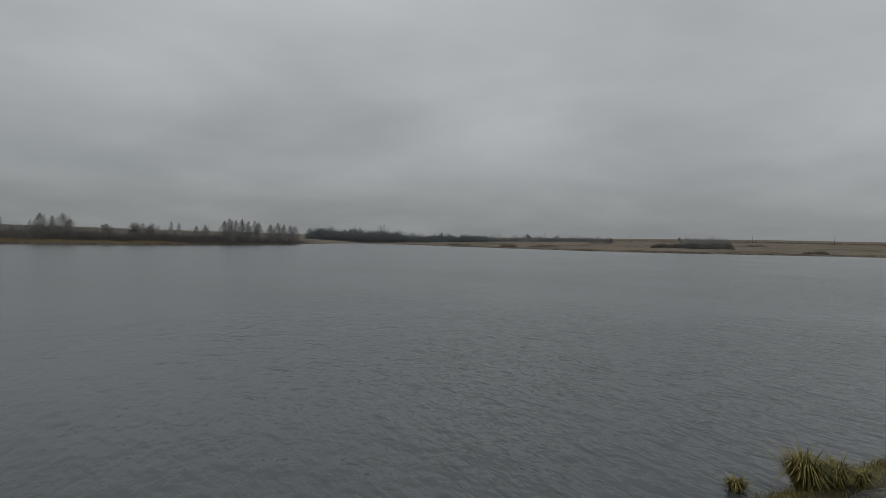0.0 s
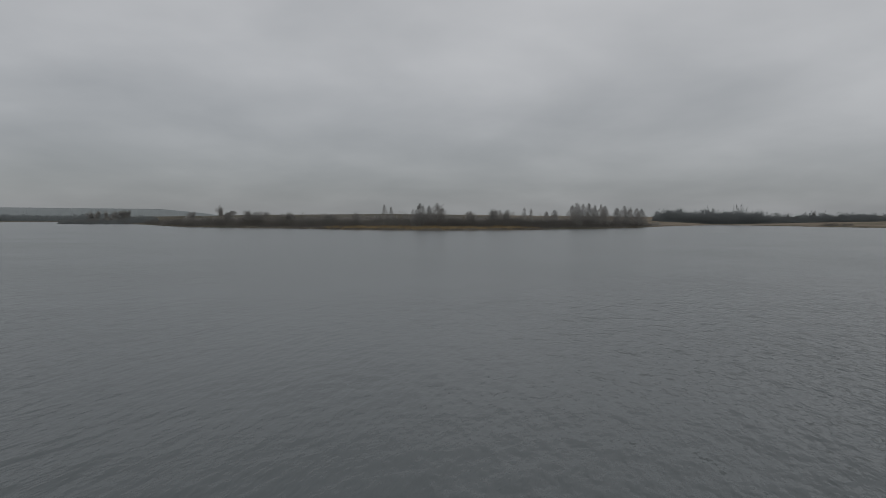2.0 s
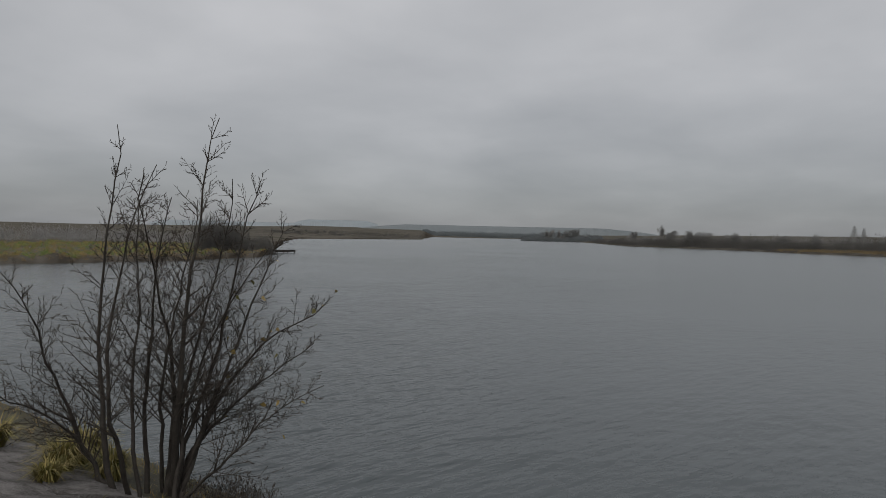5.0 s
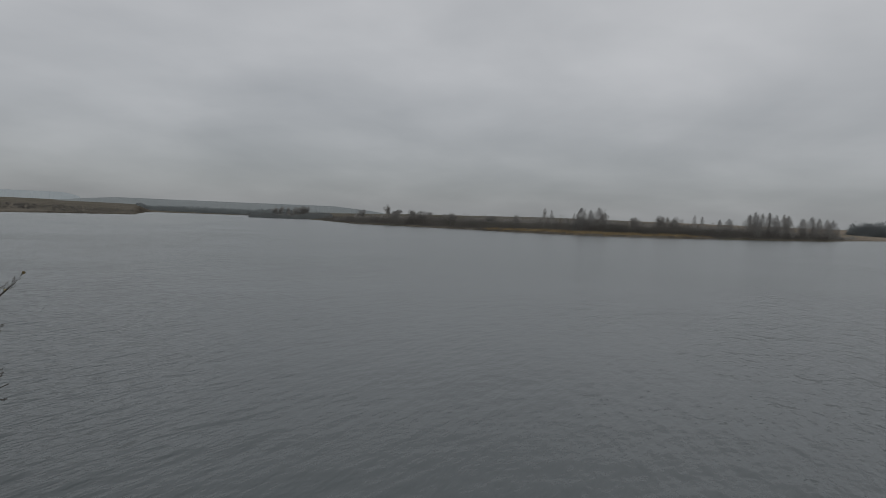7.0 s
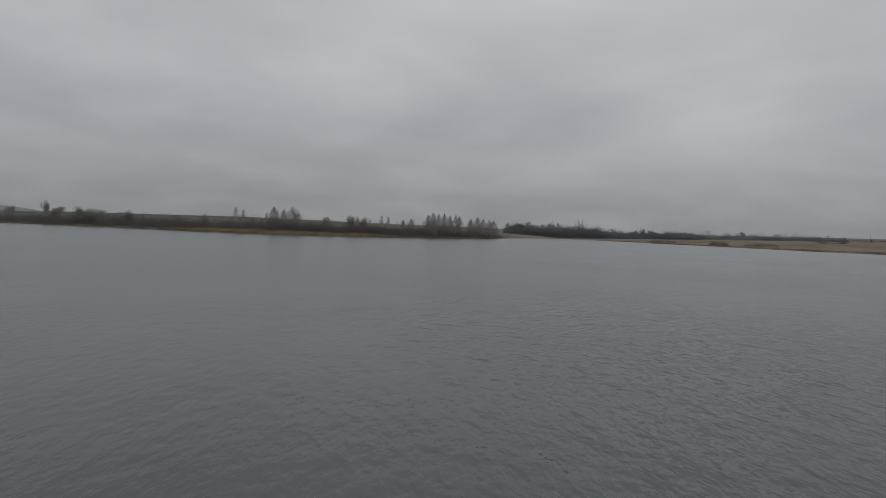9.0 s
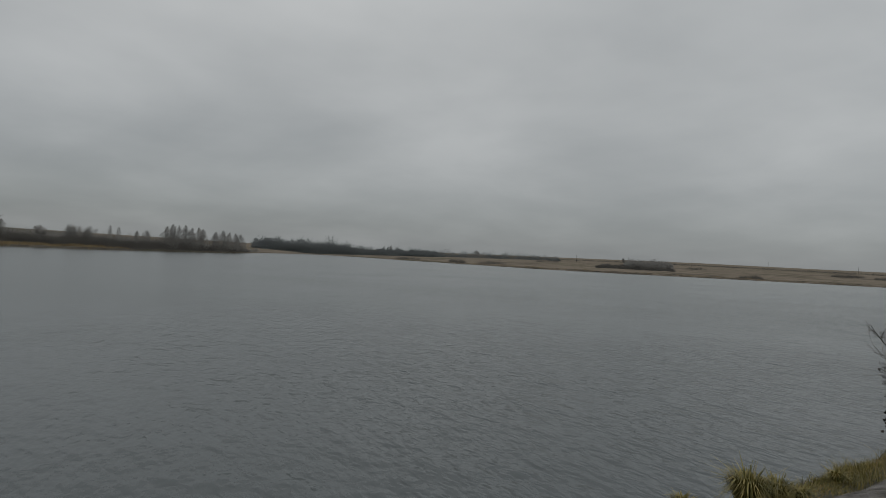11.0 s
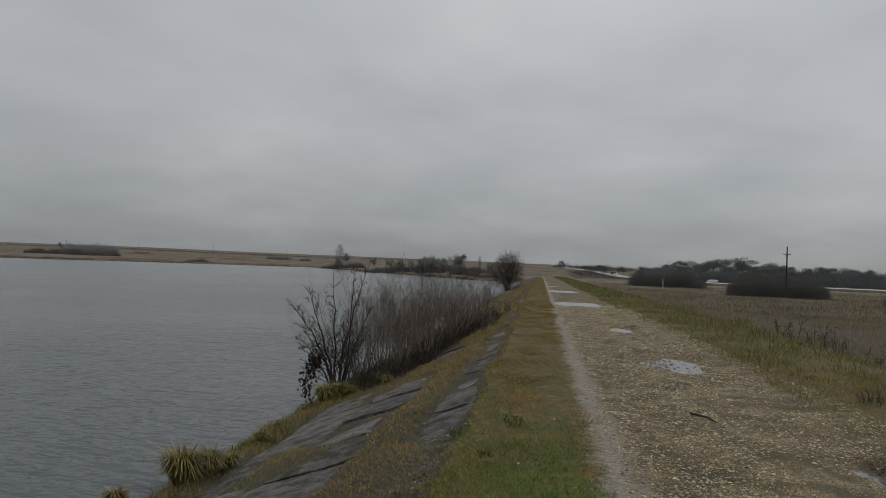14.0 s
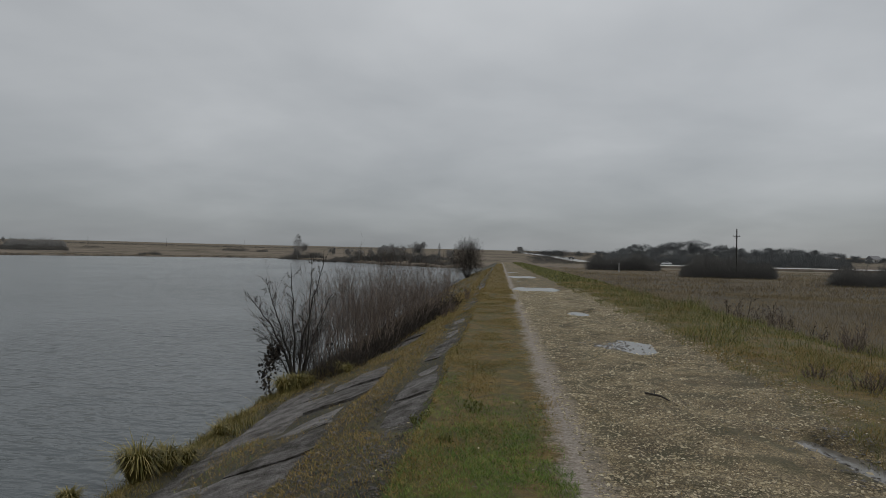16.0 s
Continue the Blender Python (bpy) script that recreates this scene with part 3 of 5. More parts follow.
def puddle(px, py, sx, sy, label):
    """A sheet of water lying in a hollow of the track; the hollow's rim gives its outline."""
    bm = bmesh.new()
    level = dam_z(px, py) + (0.034 if sx > 0.3 else 0.022)
    plan = []
    for a in np.linspace(0, 2 * math.pi, 97)[:-1]:
        t = 0.15
        while t < 1.3 and dam_z(px + t * sx * math.cos(a), py + t * sy * math.sin(a)) < level:
            t += 0.04
        t *= 1 + 0.3 * noise.noise((math.cos(a) * 1.6, math.sin(a) * 1.6, px)) + 0.16 * noise.noise((math.cos(a) * 5, math.sin(a) * 5, py))
        plan.append((px + t * sx * math.cos(a), py + t * sy * math.sin(a)))
    bm.faces.new([bm.verts.new((x, y, 0)) for x, y in plan])
    ob = new("puddle", from_bm("puddle", bm, PUDDLE))
    ob.location.z = level
    tagged(ob, label, "puddle", "puddles on the track")


for k, (px, py, sx, sy) in enumerate(PUDDLES):
    puddle(px, py, sx, sy, "small wet hollow in the rut beside the verge" if sx < 0.3 else "shallow rain puddle in the gravel track")


# ---- road beyond the meadow ----
ROAD = [(-75, 330), (-50, 305), (-36, 300), (-27, 300), (-22, 300), (-14, 305), (-10, 325), (-7.4, 350), (-6.3, 385), (-5.5, 450), (-4.4, 540), (-3.2, 640), (-2.3, 800), (-1.9, 1000)]


def road_z(az, r):
    x, y = polar(az, r)
    return land_height(az, r, x, y) + 1.25


def build_road():
    az = np.linspace(-75, -1.9, 220)
    r = [table(ROAD, a) for a in az]
    pts = [np.array(polar(a, q)) for a, q in zip(az, r)]
    verts = []
    for k, p in enumerate(pts):
        d = pts[min(k + 1, len(pts) - 1)] - pts[max(k - 1, 0)]
        d /= np.linalg.norm(d)
        n = np.array([-d[1], d[0]])
        z = road_z(az[k], r[k])
        for off, drop in ((-7.5, -1.6), (-3.6, 0), (3.6, 0.05), (4.5, -0.26), (8.5, -1.9)):
            q = p + n * off
            verts.append((q[0], q[1], z + drop))
    i, j = np.meshgrid(np.arange(len(pts) - 1), np.arange(4), indexing="ij")
    q = np.stack([i * 5 + j, i * 5 + j + 1, (i + 1) * 5 + j + 1, (i + 1) * 5 + j], -1).reshape(-1, 4)
    me = np_mesh("road", verts, q, WET_ROAD)
    me.materials.append(LAND)
    me.materials.append(SHOULDER)
    me.polygons.foreach_set("material_index", np.tile([1, 0, 2, 1], len(pts) - 1).astype(np.int32))
    tagged(new("road", me), "pale wet asphalt road across the fields", "road", kind="structure")


build_road()

# ---- trees ----
SPECS = {
    "poplar": dict(steps=(8, 4), bend=(0.03, 0.10), lift=(0.05, 0.22), kids=(22,), angle=(38,), ratio=(0.24,), thin=(0.40,), fade=0.85, tip=0.15, least=0.025, **{"from": (0.14,)}),
    "birch": dict(steps=(8, 4), bend=(0.05, 0.14), lift=(0.04, 0.10), kids=(22,), angle=(50,), ratio=(0.30,), thin=(0.4,), fade=0.75, tip=0.15, least=0.025, **{"from": (0.24,)}),
    "broad": dict(steps=(6, 5, 3), bend=(0.06, 0.16, 0.2), lift=(0.02, 0.10, 0.06), kids=(11, 5), angle=(55, 46), ratio=(0.48, 0.45), thin=(0.5, 0.5), fade=0.45, tip=0.3, least=0.03, **{"from": (0.25, 0.25)}),
}


def crown_points(rng, kind, n):
    """Places of fine twigs in a crown one unit high, with the gaps and lumps that the kind has."""
    out = []
    lumps = [(rng.uniform(-0.24, 0.24), rng.uniform(-0.24, 0.24), rng.uniform(0.42, 0.86), rng.uniform(0.12, 0.2)) for _ in range(11)]
    seed = rng.uniform(0, 50)
    while len(out) < n:
        a = rng.uniform(0, 6.283)
        if kind == "broad":
            x, y, z, r = lumps[rng.integers(len(lumps))]
            u = rng.normal(0, 1, 3)
            u *= r * rng.random() ** 0.45 / np.linalg.norm(u)
            q = (x + u[0], y + u[1], z + u[2] * 0.85)
        else:
            u = rng.random()
            lo, wide = (0.04, 0.19) if kind == "poplar" else (0.12, 0.25)
            form = 1.3 * (u + 0.06) ** 0.22 * (1 - u) ** (0.75 if kind == "poplar" else 0.6)
            if rng.random() > form:
                continue
            z = lo + (1 - lo) * u
            r = (wide * form + 0.004) * (0.8 + 0.7 * noise.noise((z * 5, a * 0.8, seed))) * rng.random() ** 0.5
            q = (math.cos(a) * r, math.sin(a) * r, z)
        if kind != "broad" or noise.noise((q[0] * 22 + seed, q[1] * 22, q[2] * 13)) > -0.15:
            out.append(q)
    return np.array(out)


def tree_meshes(seed, kind, height, mat=FAR_TWIG):
    rng = np.random.default_rng(seed)
    out = []
    grow(rng, out, (0, 0, -0.3), (0, 0, 1), height * (0.76 if kind == "broad" else 0.97), height * 0.012, 0, SPECS[kind])
    tv, tf = tubes([s for l, s in out], 4)
    n = {"poplar": 3600, "birch": 3000, "broad": 4600}[kind]
    p = crown_points(rng, kind, n) * height
    d = p * np.array([0.5, 0.5, 0.0]) / height * 2 + rng.normal(0, 0.35 if kind == "poplar" else 0.6, (n, 3)) + np.array([0, 0, 0.8])
    d /= np.linalg.norm(d, axis=1)[:, None]
    side = np.cross(d, rng.normal(0, 1, (n, 3)))
    side *= ((0.070 if kind == "broad" else 0.044) * (0.5 + rng.random(n)) / 2 / np.linalg.norm(side, axis=1))[:, None]
    v = np.stack([p - side, p + side, p + d * (0.5 * (0.5 + 0.8 * rng.random(n)))[:, None]], 1).reshape(-1, 3)
    return np_mesh("trunk", tv, tf, mat, True), np_mesh("crown", v, np.arange(n * 3).reshape(-1, 3), mat)


VARIANTS = {}
for name, kind, height, seeds in (("poplar", "poplar", 10.0, (1, 2, 3)), ("birch", "birch", 10.0, (4, 5)), ("broad", "broad", 10.0, (6, 7, 8, 9))):
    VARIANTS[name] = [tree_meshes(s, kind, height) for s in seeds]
VARIANTS["grove"] = [tree_meshes(s, "broad", 10.0, GROVE) for s in (16, 17, 18, 19)]


def tree(kind, az, r, top, label, group="", spread=1.0, k=0):
    """A bare tree whose top stands at the elevation top (degrees) as seen from the path."""
    x, y = polar(az, r)
    z = land_height(az, r, x, y)
    h = 1.6 + r * math.tan(radians(top)) - z
    ob = new(kind + "_tree")
    tagged(ob, label, "tree", group)
    s = h / 10.0
    ob.matrix_world = pose(x, y, z, 0, 0, (k * 77) % 360) @ Matrix.Diagonal((s * spread, s * spread, s, 1))
    trunk, crown = VARIANTS[kind][k % len(VARIANTS[kind])]
    part("trunk", trunk, ob)
    part("crown", crown, ob)


def thicket(name, rng, area, count, mat, label, each=16, thick=0.11, category="thicket"):
    """Undergrowth too dense to count: rounded domes filled with small bundles of bare shoots. area() gives a plan place and a height."""
    n = each * 3
    P, D, L, W = [], [], [], []
    for _ in range(count):
        x, y, z, h = area(rng)
        u = rng.normal(0, 1, (n, 3))
        u /= np.linalg.norm(u, axis=1)[:, None]
        u *= (rng.random(n) ** 0.4)[:, None]
        u[:, 2] = np.abs(u[:, 2])
        P.append(np.array([x, y, z - 0.1]) + u * np.array([0.55 * h, 0.55 * h, 0.86 * h]))
        d = u * np.array([0.7, 0.7, 0.4]) + rng.normal(0, 0.35, (n, 3)) + np.array([0, 0, 0.9])
        D.append(d / np.linalg.norm(d, axis=1)[:, None])
        L.append(h * (0.08 + 0.12 * rng.random(n)))
        W.append(thick * (0.5 + rng.random(n)))
    P, D, L, W = np.concatenate(P), np.concatenate(D), np.concatenate(L), np.concatenate(W)
    side = np.cross(D, rng.normal(0, 1, P.shape))
    side *= (W / 2 / np.linalg.norm(side, axis=1))[:, None]
    v = np.stack([P - side, P + side, P + D * L[:, None]], 1).reshape(-1, 3)
    return tagged(new(name, np_mesh(name, v, np.arange(len(v)).reshape(-1, 3), mat)), label, category, kind="stuff")


def band(az0, az1, r0, r1, h0, h1, behind_shore=False, wave=0.6):
    def area(rng):
        az = az0 + (az1 - az0) * rng.random()
        r = r0 + (r1 - r0) * rng.random()
        if behind_shore:
            r += table(SHORE, az)
        x, y = polar(az, r)
        e = abs(2 * (az - az0) / (az1 - az0) - 1)
        lump = 1 + wave * (noise.noise((az * r0 / 260, 5.0 + r0, 0)) + 0.9 * noise.noise((az * r0 / 70, 9.0, r0)) + 0.5 * noise.noise((az * r0 / 25, 2.0, r0)))
        h = (h0 + (h1 - h0) * rng.random()) * max(0.25, lump) * (0.3 + 0.7 * math.sqrt(max(0, 1 - e ** 6)))
        return x, y, land_height(az, r, x, y), h
    return area


rng = np.random.default_rng(11)
# peninsula
PEN = [(107.3, 1.33, "broad", .45), (106.5, .92, "broad", 1.3), (104.9, .9, "broad", 1.4), (104.1, .92, "broad", 1.3), (101.7, .79, "broad", 1.2), (98.3, .66, "broad", 1.2), (93.6, 1.44, "birch", .75), (93.0, 1.25, "birch", .7), (91.1, 1.06, "birch", .7),
       (90.5, 1.55, "poplar", .9), (89.7, 1.40, "poplar", .6), (89.0, 1.6, "poplar", .8), (88.5, 1.17, "poplar", .8), (86.1, .97, "broad", .8), (84.2, 1.12, "broad", .8),
       (83.7, 1.17, "broad", .7), (82.8, 1.07, "broad", .8), (81.4, 1.22, "birch", .7), (80.8, 1.12, "birch", .8), (79.5, .9, "poplar", .7), (78.8, 1.0, "poplar", .8),
       (77.3, 1.38, "poplar", .7), (76.9, 1.61, "poplar", .6), (76.4, 1.5, "poplar", .6), (75.9, 1.55, "poplar", .6), (75.4, 1.41, "poplar", .6), (74.9, 1.45, "poplar", .6), (74.6, 1.35, "poplar", .7),
       (73.6, 1.18, "poplar", .8), (73.0, 1.32, "poplar", .7), (72.5, 1.2, "poplar", .7), (72.0, 1.15, "poplar", .7), (71.6, 1.1, "poplar", .8), (109.5, .8, "broad", .8), (95.9, .72, "broad", 1.0)]
for k, (az, top, kind, spread) in enumerate(PEN):
    tree(kind, az, table(SHORE, az) + 14 + (k * 7) % 9, top, "slender bare poplar on the peninsula" if kind == "poplar" else "bare grey-brown tree above the peninsula thicket", "trees on the peninsula", spread * 1.15 * (1.0 if kind != "poplar" else 2.7), k)
thicket("thicket", rng, band(72, 113, 9, 30, 3.0, 4.9, True), 1100, THICKET, "dense dark bare thicket along the peninsula", 38, 0.08)
thicket("thicket", rng, band(70.8, 90, 8, 24, 3.4, 5.0, True), 600, THICKET, "dense dark bare thicket at the tip of the peninsula", 38, 0.08)
thicket("reed_fringe", rng, band(80, 99, 0.8, 9, 0.7, 1.3, True), 1000, STRAW, "dry tan reeds along the peninsula shore", 14, 0.12, "reeds")
for az0, az1, n in ((71, 82, 260), (97, 113, 340)):
    thicket("scrub", rng, band(az0, az1, 1.0, 9, 0.8, 1.8, True), n, THICKET, "low dark scrub at the foot of the thicket", 14, 0.14, "scrub")
# wood at the head of the lake
def wood_belt():
    rg = np.random.default_rng(21)
    thicket("far_wood", rg, band(54.5, 64.5, 760, 860, 6.0, 9.5, False, 0.9), 600, HAZED_WOOD, "lower wood and scattered trees beyond the head of the lake", 24, 0.6, "wood")
    thicket("far_wood", rg, band(62.0, 70.5, 760, 860, 8.5, 14, False, 1.0), 800, HAZED_WOOD, "dark wood at the head of the lake", 28, 0.6, "wood")
    thicket("far_wood", rg, band(44, 58, 820, 900, 5, 9, False, 0.7), 350, HAZED_WOOD, "scattered trees and scrub behind the far field", 16, 0.5, "wood")
    thicket("far_wood", rg, band(112, 119, 600, 760, 4, 8, False, 0.5), 450, HAZED_WOOD, "dark scrub wood beyond the peninsula", 16, 0.5, "wood")
    thicket("far_wood", rg, band(114.6, 127.5, 1440, 1620, 9, 14, False, 0.35), 900, HAZED_RIDGE, "dark belt of wood on the far shore", 16, 1.1, "wood")
    thicket("far_wood", rg, band(70, 112, 420, 520, 3, 6, False, 0.6), 600, FAR_TWIG, "scrub on the fields behind the peninsula, paled by haze in its colour", 14, 0.35, "wood")


wood_belt()
for k, (az, top) in enumerate([(116.8, .74), (116.3, .8), (115.6, .78), (115.0, .86), (114.5, .92), (114.2, .88)]):
    tree("broad", az, 640, top, "bare tree of a far row by the water", "far tree row", 0.8, k)


def ridge(az0, az1, r, low, high, seed, mat, label, taper=1.2):
    """A remote wooded ridge: a long crest of many small crowns."""
    rg = np.random.default_rng(seed)
    n = int((az1 - az0) * 60)
    az = np.linspace(az0, az1, n)
    verts, fs = [], []
    for k, a in enumerate(az):
        e = min(1, (a - az0) / taper, (az1 - a) / taper)
        top = low + (high - low) * max(0, e) ** 0.6 + 0.018 * noise.noise((a * 9, seed, 0)) + 0.008 * rg.normal()
        for q, el in ((r - 120, -0.3), (r - 25, top * 0.75), (r, top), (r + 160, -0.3)):
            x, y = polar(a, q)
            verts.append((x, y, 1.6 + q * math.tan(radians(el))))
    i, j = np.meshgrid(np.arange(n - 1), np.arange(3), indexing="ij")
    f = np.stack([i * 4 + j, i * 4 + j + 1, (i + 1) * 4 + j + 1, (i + 1) * 4 + j], -1).reshape(-1, 4)
    tagged(new("backdrop", np_mesh("backdrop", verts, f, mat, True)), label, "wooded ridge", kind="structure")


# the air is clear here; the ridges' grey veil is painted into their materials
ridge(131.4, 138.6, 3300, 0.78, 1.14, 1, HAZY, "remote flat-topped wooded ridge, grey haze put into its colour")
ridge(136.5, 150, 3500, 0.5, 0.80, 2, HAZY, "remote wooded ridge, grey haze put into its colour")
ridge(107, 134, 2000, 0.30, 0.93, 3, HAZED_RIDGE, "remote wooded ridge beyond the lake", 5.0)

# right bank: field with thickets, trees and a line of poles
thicket("thicket", rng, band(34.8, 41.2, 455, 490, 2.2, 4.0, False), 420, THICKET, "dark willow thicket in the tan field", 18, 0.22)
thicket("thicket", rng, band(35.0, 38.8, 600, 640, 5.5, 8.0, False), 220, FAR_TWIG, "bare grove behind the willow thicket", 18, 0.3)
for az0, az1, r, h, n in ((28.2, 30.0, 385, 1.9, 60), (52.4, 53.8, 430, 2.6, 50), (56.4, 58.4, 520, 2.6, 60), (48.8, 51.2, 440, 2.2, 60), (21.5, 23.6, 640, 3.5, 90), (20.0, 20.9, 600, 2.6, 40),
                          (32.4, 33.8, 620, 2.2, 40), (44.2, 46.2, 640, 2.5, 50), (15.3, 19.6, 330, 3.4, 220), (4.2, 16.5, 240, 2.9, 620), (5.0, 15, 262, 1.9, 300), (6.5, 7.9, 215, 2.3, 70), (8.7, 10.7, 222, 3.2, 110), (3.5, 6.5, 185, 1.7, 120)):
    thicket("scrub", rng, band(az0, az1, r, r * 1.05, h * 0.7, h * 1.2), n, THICKET, "low bare scrub in the dry field", 16, 0.15, "scrub")
thicket("scrub", rng, band(6, 60, 0.1, 1.4, 0.35, 0.8, True), 900, THICKET, "dark scrub and roots along the far bank", 12, 0.14, "scrub")
thicket("reed_fringe", rng, band(6, 60, 3.5, 10, 0.4, 0.9, True), 700, STRAW, "dry reeds along the far bank", 12, 0.14, "reeds")
for k, (az, r, top, kind, spread) in enumerate([(17.5, 330, 1.66, "birch", 1.3), (17.0, 335, 1.0, "broad", .8), (10.1, 225, .95, "broad", 1.2), (9.4, 228, 1.0, "broad", 1.1), (8.7, 230, .95, "broad", 1.1), (7.4, 215, 1.25, "broad", 1.0), (6.9, 216, 1.3, "broad", .9),
                                                (5.3, 240, 1.1, "birch", .7), (13.2, 260, .6, "broad", 1.0), (12.2, 262, .5, "broad", 1.1), (14.6, 280, .62, "broad", .9), (11.2, 240, .55, "broad", 1.0), (4.4, 200, .7, "broad", 1.1), (38.9, 640, .85, "broad", .6), (51.4, 900, .84, "broad", 1.2), (59.0, 900, .88, "broad", .8), (-1.75, 420, 1.02, "broad", 1.2)]):
    tree(kind, az, r, top, "bare tree on the far bank", "trees on the far bank", spread, k + 3)


def cone(a, b, r0, r1, sides=8):
    return tubes([(*a, *b, r0, r1)], sides)


def utility_pole(az, r, top, arm=1.85, turn=20.0, label="dark wooden utility pole with crossarm and insulators"):
    x, y = polar(az, r)
    z = land_height(az, r, x, y)
    h = 1.6 + r * math.tan(radians(top)) - z
    ob = thing("utility_pole", x, y, z, label, "utility pole", "utility poles", turn)
    part("pole", np_mesh("pole", *cone((0, 0, -0.5), (0, 0, h), 0.17, 0.11), TIMBER), ob)
    if arm:
        za = h - 1.5
        part("crossarm", np_mesh("crossarm", *cone((-arm / 2, 0.12, za), (arm / 2, 0.12, za), 0.07, 0.07, 4), TIMBER), ob)
        for s in (-1, 1):
            part("brace", np_mesh("brace", *cone((s * arm * 0.3, 0.12, za), (0, 0.1, za - 0.6), 0.035, 0.035, 4), TIMBER), ob)
            part("insulator", np_mesh("insulator", *cone((s * arm * 0.46, 0.12, za), (s * arm * 0.46, 0.12, za + 0.28), 0.055, 0.04, 8), PORCELAIN), ob)
        part("insulator", np_mesh("insulator", *cone((0, 0, h), (0, 0, h + 0.25), 0.055, 0.04, 8), PORCELAIN), ob)


utility_pole(-19.2, 152, 2.58)
for az, r, top in ((42.8, 900, .98), (33.5, 950, 1.02), (27.9, 950, 1.06), (21.9, 950, 1.0), (38.5, 950, .95), (48.9, 950, .85)):
    utility_pole(az, r, top, 0, 0, "thin bare utility pole on the horizon")


def marker_post(az, r, h):
    x, y = polar(az, r)
    z = land_height(az, r, x, y)
    ob = thing("marker_post", x, y, z, "pale concrete post in the meadow", "post", "posts along the meadow")
    part("shaft", np_mesh("shaft", *cone((0, 0, -0.3), (0, 0, h), 0.13, 0.11, 4), CONCRETE_POST), ob)
    part("cap", np_mesh("cap", *cone((0, 0, h), (0, 0, h + 0.15), 0.14, 0.05, 4), CONCRETE_POST), ob)


marker_post(-10.1, 190, 2.4)

# meadow woods on the right
WOOD = [(-8.4, .80), (-9.3, .88), (-10.3, 1.0), (-11.2, 1.25), (-11.7, 1.45), (-12.3, 1.15), (-13.0, 1.2), (-13.9, 1.7), (-14.3, 1.4), (-14.9, 1.1), (-15.6, 1.72), (-16.0, 1.65), (-16.8, 1.1), (-17.3, 1.25), (-18.1, 1.35), (-18.6, 1.3), (-19.3, 1.2),
        (-20.0, 1.1), (-20.7, 1.0), (-21.4, 1.25), (-22.0, 1.2), (-22.7, 1.0), (-23.3, 1.13), (-24.0, 1.05), (-24.6, 1.1), (-25.2, .95), (-25.9, .85), (-26.5, .75), (-27.2, .65), (-28.0, .55), (-29, .5), (-6.9, .72), (-5.2, .8), (-4.6, .85), (-4.0, .7)]
for k, (az, top) in enumerate(WOOD):
    tree("grove", az, 372 + (k * 29) % 60, top, "bare round-crowned tree of the wood beyond the road", "wood beyond the road", 1.25 + 0.25 * (k % 3), k)
thicket("thicket", rng, band(-27.0, -8, 352, 400, 4.8, 8.4), 1300, GROVE, "dark undergrowth of the wood beyond the road", 26, 0.15)
thicket("thicket", rng, band(-13.2, -7.6, 215, 238, 3.7, 5.4), 380, THICKET, "dense dark willow scrub in the meadow", 44, 0.07)
thicket("thicket", rng, band(-21.8, -15.2, 146, 168, 3.3, 5.0), 460, THICKET, "dense dark willow scrub round the utility pole", 44, 0.06)
thicket("thicket", rng, band(-31.9, -25.9, 116, 136, 2.6, 3.9), 400, THICKET, "dense dark willow scrub in the meadow", 44, 0.05)
thicket("thicket", rng, band(-6.6, -2.0, 330, 520, 1.5, 3.2), 260, THICKET, "scrub along the road", 16, 0.18)
thicket("far_wood", rng, band(-60, -24, 560, 760, 2.6, 4.2, False, 0.25), 1000, THICKET, "dark scrub and hedges on the rising field", 16, 0.4, "wood")
thicket("far_wood", rng, band(-8, -1, 620, 900, 3.0, 6.0), 160, THICKET, "hedges on the rising field", 14, 0.4, "wood")
thicket("far_wood", rng, band(8, 46, 1050, 1300, 1.2, 2.4), 1500, THICKET, "dark hedge line along the skyline", 7, 0.6, "wood")
thicket("far_wood", rng, band(127.5, 141, 420, 640, 1.0, 2.4), 500, THICKET, "brown scrub in strips on the far slope", 12, 0.3, "wood")

# ---- the bank behind the bay, with its jetty ----
thicket("thicket", rng, band(143.0, 145.7, 84, 90, 4.2, 6.0), 150, THICKET, "round bare bush on the grassy bank", 24, 0.05)
thicket("thicket", rng, band(139.9, 142.8, 88, 100, 1.3, 2.3), 110, THICKET, "brown scrub at the end of the bank", 20, 0.05)
thicket("thicket", rng, band(146, 165, 130, 165, 2.0, 3.6), 260, FAR_TWIG, "pale hedge behind the grassy bank", 18, 0.10)
thicket("bank_grass", rng, band(140.4, 166, 1.0, 60, 0.35, 0.6, True), 1500, BLADE, "olive-yellow grass on the near bank", 12, 0.07, "grass")
thicket("bank_grass", rng, band(140.4, 166, 1.0, 60, 0.3, 0.55, True), 1300, GREEN_BLADE, "green grass on the near bank", 12, 0.07, "grass")
thicket("reed_fringe", rng, band(140.6, 165, 0.3, 2.0, 0.3, 0.6, True), 200, STRAW, "dry reeds along the near bank", 16, 0.05, "reeds")


def box(bm, x0, x1, y0, y1, z0, z1):
    g = bmesh.ops.create_cube(bm, size=1.0, matrix=Matrix.Translation(((x0 + x1) / 2, (y0 + y1) / 2, (z0 + z1) / 2)) @ Matrix.Diagonal((x1 - x0, y1 - y0, z1 - z0, 1)))
    return g["verts"]


